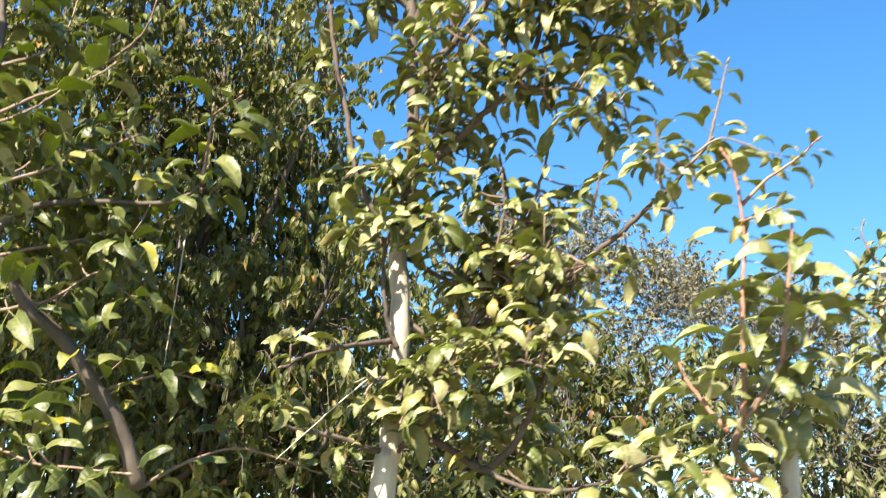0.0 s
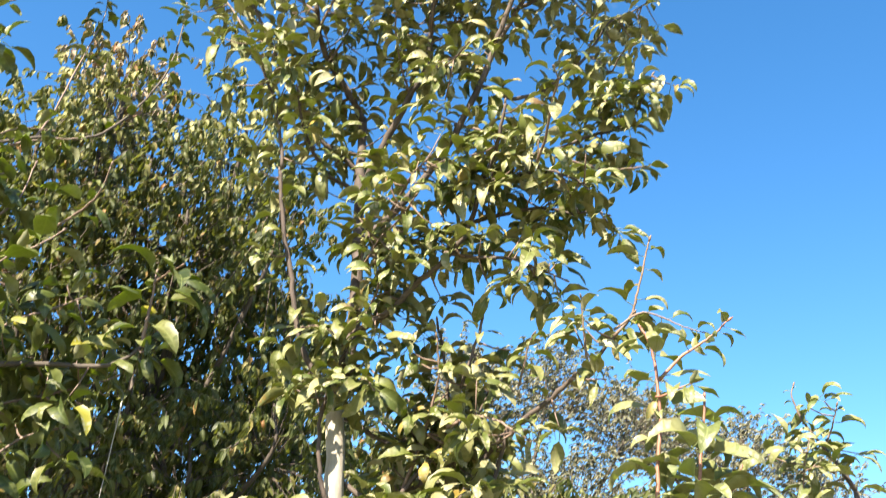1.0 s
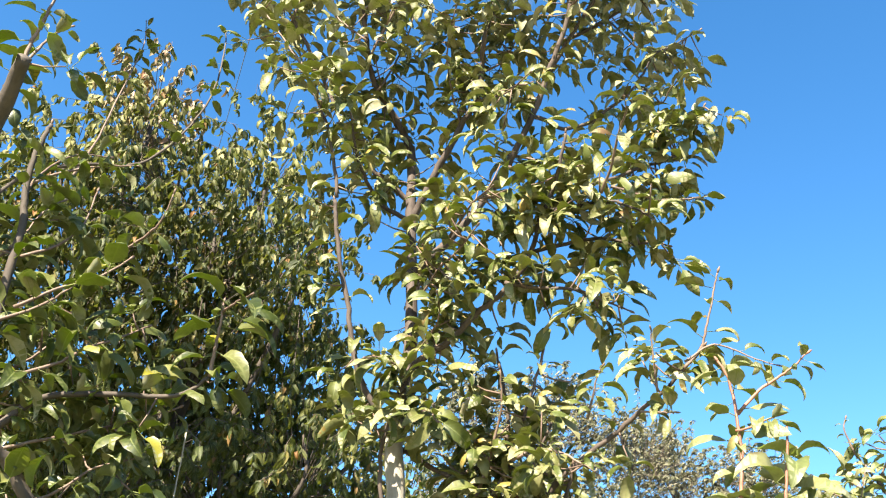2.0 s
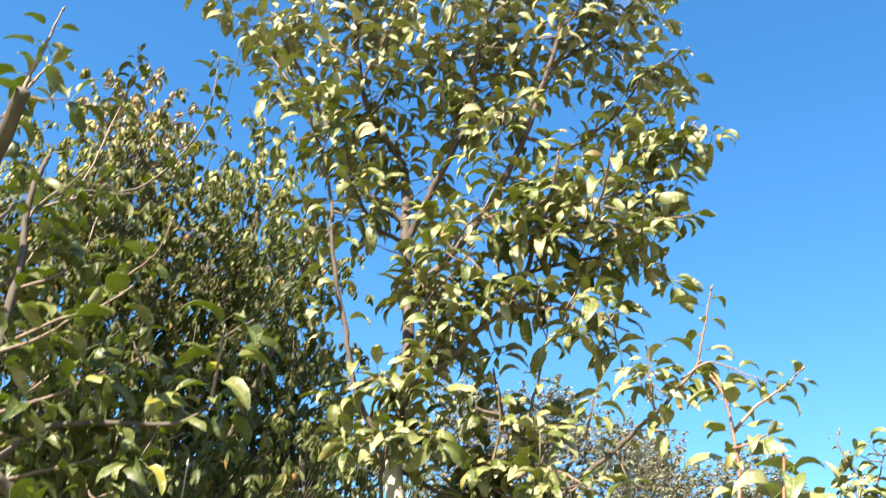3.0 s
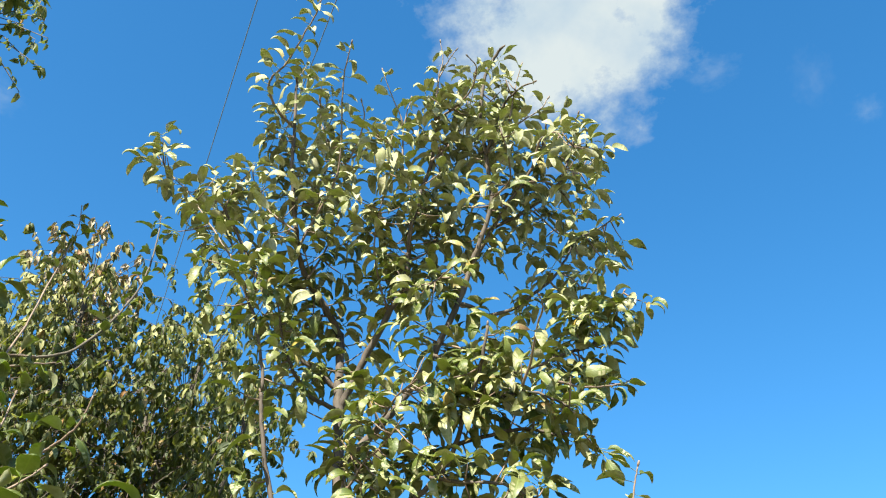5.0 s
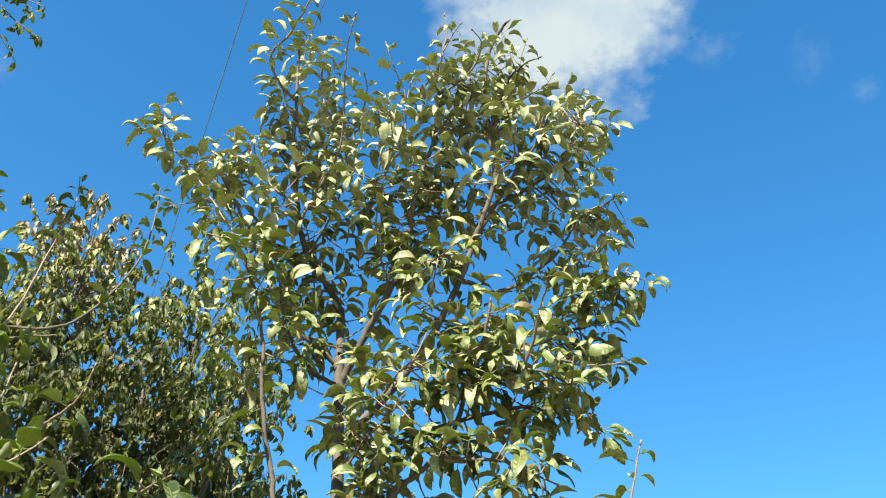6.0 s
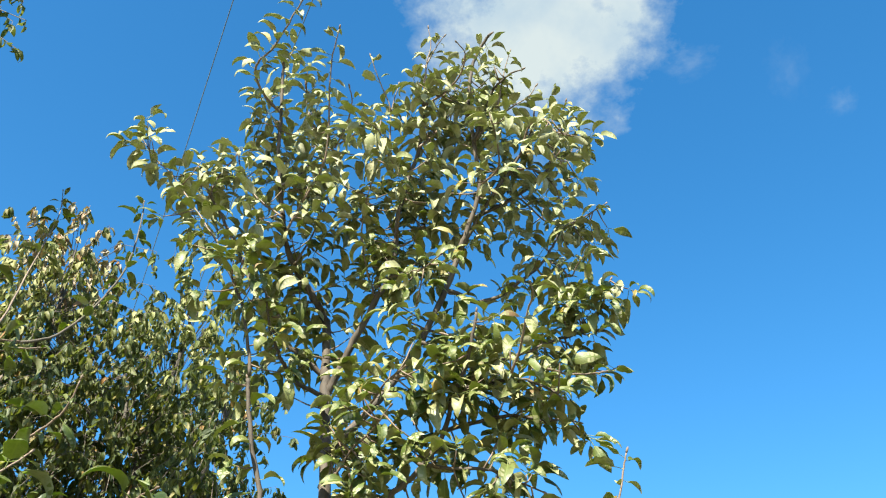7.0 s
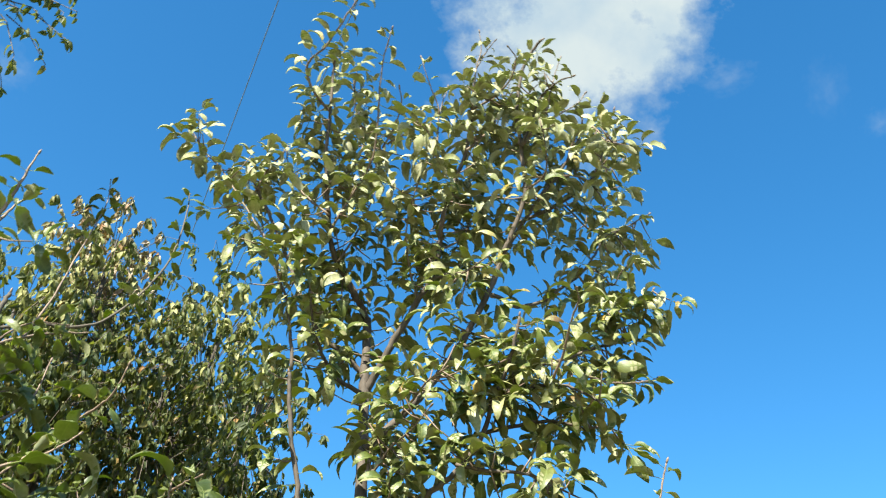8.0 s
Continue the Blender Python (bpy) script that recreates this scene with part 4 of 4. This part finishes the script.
for grown in (pear, sapling, neighbour, orchard):
    finish(grown)


# ---- trees further off ----
def twig_mesh(lines, r0, r1):
    """Verts and faces of many thin three-sided twigs at once."""
    lines = np.array(lines)
    n, k = lines.shape[:2]
    t = np.gradient(lines, axis=1)
    a = np.cross(t, (0.31, 0.9, 0.2))
    a /= np.linalg.norm(a, axis=2)[..., None] + 1e-9
    c = np.cross(t / (np.linalg.norm(t, axis=2)[..., None] + 1e-9), a)
    rad = np.linspace(r0, r1, k)[None, :, None, None]
    w = np.arange(3) * 2.0944
    verts = lines[:, :, None] + rad * (np.cos(w)[:, None] * a[:, :, None] + np.sin(w)[:, None] * c[:, :, None])
    quads = [(i * 3 + s, i * 3 + (s + 1) % 3, (i + 1) * 3 + (s + 1) % 3, (i + 1) * 3 + s) for i in range(k - 1) for s in range(3)]
    faces = (np.array(quads)[None] + (np.arange(n) * k * 3)[:, None, None]).reshape(-1, 4)
    return verts.reshape(-1, 3).tolist(), faces.tolist()


def crowned_tree(name, label, base, trunk_r, clumps, shapes, leaf, bark, per_clump, leaf_size, seed, hang=0.9, twig_len=0.35, autumn=(), per_twig=9, rise=0.0, thick=1.0):
    """A trunk, a limb into each clump of the crown, and in each clump drooping twigs full of leaves."""
    r = random.Random(seed)
    base = np.array(base, float)
    ob = tagged(new(name), label, "tree")
    ob.location = base
    top = np.mean([c[:3] for c in clumps], axis=0)
    crotch = np.array((base[0] * 0.7 + top[0] * 0.3, base[1] * 0.7 + top[1] * 0.3, min(c[2] for c in clumps) * 0.75))
    v, f = tube(spline([base - (0, 0, 0.05), base * 0.5 + crotch * 0.5 + (0.04, 0.03, 0), crotch], 5) - base, trunk_r, trunk_r * 0.7, r, 9)
    mesh_object("trunk", v, f, bark, ob)
    leaves, turned, lines = [], [[] for _ in autumn], []
    for cx, cy, cz, rx, ry, rz in clumps:
        c = np.array((cx, cy, cz))
        mid = crotch * 0.45 + c * 0.55 + np.array((r.uniform(-0.1, 0.1), r.uniform(-0.1, 0.1), 0.12))
        tip = c + np.array((0, 0, rz * 0.7))
        v, f = tube(spline([crotch, mid, c, tip], 5) - base, trunk_r * 0.34, trunk_r * 0.08, r, 6)
        mesh_object("limb", v, f, BARK_DARK, ob)
        stem = spline([crotch, mid, c], 8)
        many = int(per_clump * (rx * ry * rz) ** 0.667 / 0.12)
        for twig in range(many + 16):
            d = np.array([r.gauss(0, 1) for _ in range(3)])
            d /= np.linalg.norm(d)
            if twig < many:
                reach = r.uniform(0.35, 1.0) ** 0.6
                q = c + d * np.array((rx, ry, rz)) * reach
                p = c + (q - c) * r.uniform(0.35, 0.7)
            else:
                p = stem[r.randrange(4, len(stem))]
                q = p + d * 0.3
            length = twig_len * r.uniform(0.6, 1.3)
            way = (q - p) / (np.linalg.norm(q - p) + 1e-9) * (1 - rise * 0.5) + np.array((r.gauss(0, 0.4), r.gauss(0, 0.4), r.uniform(0.2, 1.2))) * rise
            q = p + way / np.linalg.norm(way) * length
            droop = np.array((0, 0, -hang * length * r.uniform(0.1, 0.6)))
            line = np.array([p, p * 0.5 + q * 0.5 + (0, 0, 0.03), q + droop * 0.5, q + droop])
            lines.append(line - base)
            for i in range(per_twig):
                u = r.uniform(0.2, 1.0) * 3
                k = min(int(u), 2)
                s = line[k] + (line[k + 1] - line[k]) * (u - k)
                d2 = np.array([r.gauss(0, 0.55), r.gauss(0, 0.55), -hang * r.uniform(0.5, 1.5)])
                up = np.array((0.35 + r.gauss(0, 0.5), -0.6 + r.gauss(0, 0.5), 0.5))
                put = leaves
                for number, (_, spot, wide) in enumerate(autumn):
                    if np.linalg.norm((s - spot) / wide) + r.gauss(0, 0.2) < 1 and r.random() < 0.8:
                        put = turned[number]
                put.append((r.randrange(8), leaf_pose(s, d2, up, leaf_size * r.uniform(0.7, 1.25), r.gauss(0, 0.5))))
    tagged(mesh_object("twig_wood", *twig_mesh(lines, 0.005 * thick * twig_len / 0.35, 0.0016 * thick), bark, ob), kind="stuff")
    joined_leaves("foliage", leaves, shapes, [leaf], ob, base)
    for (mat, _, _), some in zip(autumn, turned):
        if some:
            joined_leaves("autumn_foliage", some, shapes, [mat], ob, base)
    return ob


# tall drooping pear behind the orchard tree
HANG_CLUMPS = [(-1.59, 4.55, 4.40, 0.28, .5, 0.40), (-1.89, 4.55, 4.16, 0.28, .5, 0.38), (-1.32, 4.55, 4.07, 0.32, .5, 0.40), (-2.22, 4.55, 3.64, 0.38, .5, 0.38),
               (-0.88, 4.55, 4.26, 0.19, .5, 0.36), (-0.64, 4.55, 3.78, 0.21, .5, 0.38), (-0.66, 5.25, 3.45, 0.27, .5, 0.44), (-1.09, 4.55, 3.74, 0.33, .5, 0.38),
               (-1.70, 4.55, 3.64, 0.47, .5, 0.47), (-3.02, 5.25, 3.45, 0.60, .5, 0.55), (-1.04, 5.25, 3.56, 0.42, .5, 0.49), (-1.65, 5.25, 3.34, 0.55, .5, 0.49),
               (-2.42, 5.25, 3.12, 0.60, .5, 0.55), (-0.93, 5.25, 2.96, 0.46, .5, 0.49), (-1.65, 5.25, 2.57, 0.55, .5, 0.55), (-2.42, 5.25, 2.35, 0.60, .5, 0.55),
               (-0.77, 5.25, 2.35, 0.49, .5, 0.55), (-1.32, 5.25, 1.91, 0.66, .5, 0.44), (-0.33, 5.25, 1.91, 0.55, .5, 0.44), (-1.15, 4.4, 2.85, 0.34, .4, 0.34), (-0.85, 4.4, 2.55, 0.34, .4, 0.34),
               (-1.42, 4.4, 2.5, 0.34, .4, 0.36), (-0.52, 4.4, 2.72, 0.22, .4, 0.36), (-0.95, 4.4, 2.1, 0.36, .4, 0.34), (-0.48, 4.4, 2.15, 0.34, .4, 0.34), (-1.52, 4.55, 4.68, 0.2, .4, 0.24), (-0.95, 4.75, 4.15, 0.24, .4, 0.28), (-0.34, 5.25, 3.11, 0.26, .4, 0.26)]
crowned_tree("drooping_pear_tree", "tall pear tree with hanging leaves, russet at the top", (-1.7, 5.0, 0), 0.07, HANG_CLUMPS, NARROW, LEAF_HANGING, BARK, 80, 0.054, 21, 1.15, 0.36,
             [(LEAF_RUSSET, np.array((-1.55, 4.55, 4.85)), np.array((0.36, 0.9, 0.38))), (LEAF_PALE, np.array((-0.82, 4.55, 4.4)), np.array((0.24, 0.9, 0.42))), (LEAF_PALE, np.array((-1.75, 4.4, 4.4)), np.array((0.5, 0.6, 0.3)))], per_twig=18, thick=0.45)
# its high limb reaches into view; the first five clumps are unseen shade casters
crowned_tree("drooping_pear_tree", "old pear tree with a high limb reaching over, unseen crown added for shade", (-3.7, 2.7, 0), 0.09, [(-2.65, 2.3, 4.85, .45, .6, .5), (-3.2, 1.9, 5.3, .6, .7, .45), (-3.3, 2.4, 4.8, .6, .7, .6), (-2.55, 1.6, 4.6, .4, .5, .4), (-3.7, 1.4, 5.1, .6, .6, .6), (-2.8, 4.5, 6.62, .42, .35, .3), (-3.6, 4.6, 5.6, .6, .5, .6), (-3.9, 4.6, 4.3, .7, .6, .7), (-3.4, 4.9, 3.2, .7, .6, .7)],
             NARROW, LEAF_HANGING, BARK_DARK, 60, 0.085, 22, 0.8, 0.4)
crowned_tree("plum_tree", "dark leafy fruit tree in the second row", (0.4, 7.0, 0), 0.06, [(-0.4, 7.0, 3.0, .6, .5, .55), (-0.1, 7.1, 2.3, .7, .5, .5), (0.9, 7.0, 2.6, .6, .5, .6), (1.5, 7.2, 2.2, .6, .5, .5), (0.5, 7.0, 2.1, .6, .5, .5), (-0.05, 7.0, 3.3, .34, .4, .36), (0.3, 7.0, 2.9, .4, .4, .36), (0.95, 7.0, 3.05, .4, .4, .3), (1.45, 7.0, 2.95, .4, .4, .34)],
             NARROW, LEAF_HANGING, BARK_DARK, 45, 0.085, 23, 0.7, 0.35)
crowned_tree("plum_tree", "rounded leafy fruit tree in the second row", (2.9, 7.4, 0), 0.06, [(2.2, 7.4, 2.9, .6, .5, .6), (2.9, 7.4, 2.7, .6, .5, .6), (3.5, 7.5, 2.5, .6, .5, .6), (4.1, 7.4, 2.3, .6, .5, .6)],
             NARROW, LEAF_FAR, BARK_DARK, 45, 0.085, 24, 0.6, 0.35)
crowned_tree("hazel_bush", "dark leafy bush growing under the fruit trees", (-1.2, 6.3, 0), 0.04, [(-2.4, 6.2, 1.3, .8, .5, .9), (-1.2, 6.3, 1.4, .8, .5, .9), (0.0, 6.3, 1.5, .7, .5, .85), (-0.7, 6.3, 2.3, .6, .5, .7), (0.25, 6.5, 2.4, .5, .5, .6), (-3.6, 6.2, 1.5, .8, .5, .9)],
             NARROW, LEAF_HANGING, BARK_DARK, 50, 0.085, 27, 0.5, 0.35, thick=0.6)
crowned_tree("hazel_bush", "low leafy bush in the second row", (2.2, 6.6, 0), 0.04, [(1.5, 6.6, 1.3, .7, .5, .8), (2.6, 6.6, 1.5, .7, .5, .9), (3.7, 6.8, 1.4, .8, .5, .9)],
             NARROW, LEAF_FAR, BARK_DARK, 50, 0.085, 28, 0.5, 0.35, thick=0.6)
crowned_tree("silver_willow", "grey-leaved tree with fine twigs, far behind the orchard", (1.2, 11.0, 0), 0.1, [(0.7, 11, 5.1, .7, .6, .8), (1.6, 11, 5.15, .7, .6, .8), (2.5, 11, 4.8, .7, .6, .8), (0.6, 11, 4.0, .8, .6, .8), (1.9, 11, 3.9, .9, .6, .8), (1.2, 11, 3.0, .9, .6, .7)],
             TINY, LEAF_GREY, BARK, 50, 0.056, 25, 0.3, 0.5, per_twig=24, rise=1.0, thick=0.5)
crowned_tree("silver_willow", "wide grey-leaved tree with fine twigs, far off", (4.5, 12.0, 0), 0.1, [(3.2, 12, 4.9, .7, .6, .8), (4.2, 12, 4.75, .75, .6, .8), (5.1, 12, 4.3, .7, .6, .8), (3.4, 12, 3.6, .9, .6, .8), (4.6, 12, 3.4, .9, .6, .8), (5.6, 12, 3.1, .9, .6, .8), (6.4, 12, 3.5, .8, .6, .8)],
             TINY, LEAF_GREY, BARK, 50, 0.056, 26, 0.3, 0.5, per_twig=24, rise=1.0, thick=0.5)


# ---- overhead wires ----
def wire(name, a, b):
    a, b = np.array(a, float), np.array(b, float)
    line = np.array([a + (b - a) * u + np.array((0, 0, -1.2 * 4 * u * (1 - u))) for u in np.linspace(0, 1, 40)])
    v, f = tube(line, 0.0044, 0.0044, random.Random(1), 6, 0.0)
    return tagged(mesh_object(name, v, f, WIRE), "thin dark overhead wire across the sky", "wire", "overhead wires")


wire("power_line", (4.35, -12.89, 9.4), (-12.86, 44.59, 9.4))
wire("power_line", (5.00, -13.00, 9.4), (-12.15, 44.49, 9.4))


def utility_pole(a, b):
    """A tapered wooden pole between the two wire ends, with a cross arm and two insulators that carry them."""
    a, b = np.array(a, float), np.array(b, float)
    mid, rng = (a + b) / 2, random.Random(4)
    along = (b - a) / np.linalg.norm(b - a)
    ob = tagged(new("utility_pole"), "weathered wooden utility pole carrying two wires", "utility pole", "utility poles")
    ob.location = (mid[0], mid[1], 0)
    foot = np.array((mid[0], mid[1], 0.0))
    v, f = tube(np.array([(0, 0, -0.3), (0, 0, 4), (0.01, 0, 7), (0.01, 0, 9.5)], dtype=float), 0.14, 0.09, rng, 12, 0.02)
    mesh_object("pole", v, f, BARK, ob)
    arm = np.array([a - along * 0.12, mid, b + along * 0.12]) - foot - (0, 0, 0.16)
    v, f = tube(arm, 0.05, 0.05, rng, 8, 0.02)
    mesh_object("cross_arm", v, f, BARK, ob)
    for end in (a, b):
        v, f = tube(np.array([end - (0, 0, 0.12), end - (0, 0, 0.06), end]) - foot, 0.035, 0.022, rng, 8, 0.2)
        mesh_object("insulator", v, f, WIRE, ob)


utility_pole((4.35, -12.89, 9.4), (5.00, -13.00, 9.4))
utility_pole((-12.86, 44.59, 9.4), (-12.15, 44.49, 9.4))


# ---- cloud ----
def cloud(name, centre, size, seed, strength, thin=0.44):
    m, bsdf, links = material(name)
    where = node(m, "ShaderNodeTexCoord")
    blow = node(m, "ShaderNodeTexNoise", Scale=2.2, Detail=9.0, Roughness=0.62)
    shift = node(m, "ShaderNodeMapping")
    shift.inputs["Location"].default_value = (seed, seed * 0.7, 0)
    links.new(where.outputs["UV"], shift.inputs["Vector"])
    links.new(shift.outputs[0], blow.inputs["Vector"])
    length = node(m, "ShaderNodeVectorMath")
    length.operation = "LENGTH"
    links.new(where.outputs["UV"], length.inputs[0])
    edge = node(m, "ShaderNodeMath")
    edge.operation, edge.inputs[1].default_value = "MULTIPLY_ADD", -1.0
    links.new(length.outputs["Value"], edge.inputs[0])
    amp = node(m, "ShaderNodeMath")
    amp.operation, amp.inputs[1].default_value, amp.inputs[2].default_value = "MULTIPLY_ADD", 1.5, 0.1
    links.new(blow.outputs["Fac"], amp.inputs[0])
    links.new(amp.outputs[0], edge.inputs[2])
    cover = ramp(m, [(0.0, (0, 0, 0)), (thin * 0.36, (0.24, 0.24, 0.24)), (thin, (1, 1, 1))])
    links.new(edge.outputs[0], cover.inputs[0])
    fac = node(m, "ShaderNodeMath")
    fac.operation, fac.inputs[1].default_value = "MULTIPLY", strength
    links.new(cover.outputs["Color"], fac.inputs[0])
    grey = node(m, "ShaderNodeTexNoise", Scale=1.6, Detail=5.0, Roughness=0.55)
    links.new(where.outputs["UV"], grey.inputs["Vector"])
    tone = ramp(m, [(0.35, (0.148, 0.172, 0.204)), (0.6, (0.204, 0.21, 0.216))])
    links.new(grey.outputs["Fac"], tone.inputs[0])
    glow = node(m, "ShaderNodeEmission")
    links.new(tone.outputs["Color"], glow.inputs["Color"])
    clear = node(m, "ShaderNodeBsdfTransparent")
    mix = node(m, "ShaderNodeMixShader")
    links.new(fac.outputs[0], mix.inputs[0])
    links.new(clear.outputs[0], mix.inputs[1])
    links.new(glow.outputs[0], mix.inputs[2])
    links.new(mix.outputs[0], m.node_tree.nodes["Material Output"].inputs["Surface"])
    verts, faces, uvs, n = [], [], [], 16
    for j in range(n + 1):
        for i in range(n + 1):
            u, v = 2 * i / n - 1, 2 * j / n - 1
            verts.append((u * size[0], v * size[1], 6 * noise.noise((u * 2, v * 2, seed))))
            uvs.append((u * 1.25, v * 1.25))
    for j in range(n):
        for i in range(n):
            k = j * (n + 1) + i
            faces.append((k, k + 1, k + n + 2, k + n + 1))
    ob = mesh_object(name, verts, faces, m, None, True, uvs)
    ob.matrix_world = look(centre, (0, 0, 1.8))
    return tagged(ob, "white fair-weather cloud with frayed edges in blue sky", "cloud", kind="structure")


cloud("cloud", (101.0, 376.5, 458.1), (128, 118), 3.1, 1.0)
cloud("cloud", (268.0, 362.3, 397.1), (15, 13), 8.3, 0.15, 1.0)
cloud("cloud", (247.0, 372.0, 430.0), (20, 26), 2.3, 0.1, 1.0)
cloud("cloud", (192.0, 382.0, 440.0), (26, 16), 6.1, 0.2, 1.0)
cloud("cloud", (-218.5, 399.5, 392.8), (26, 20), 5.3, 0.2, 0.9)
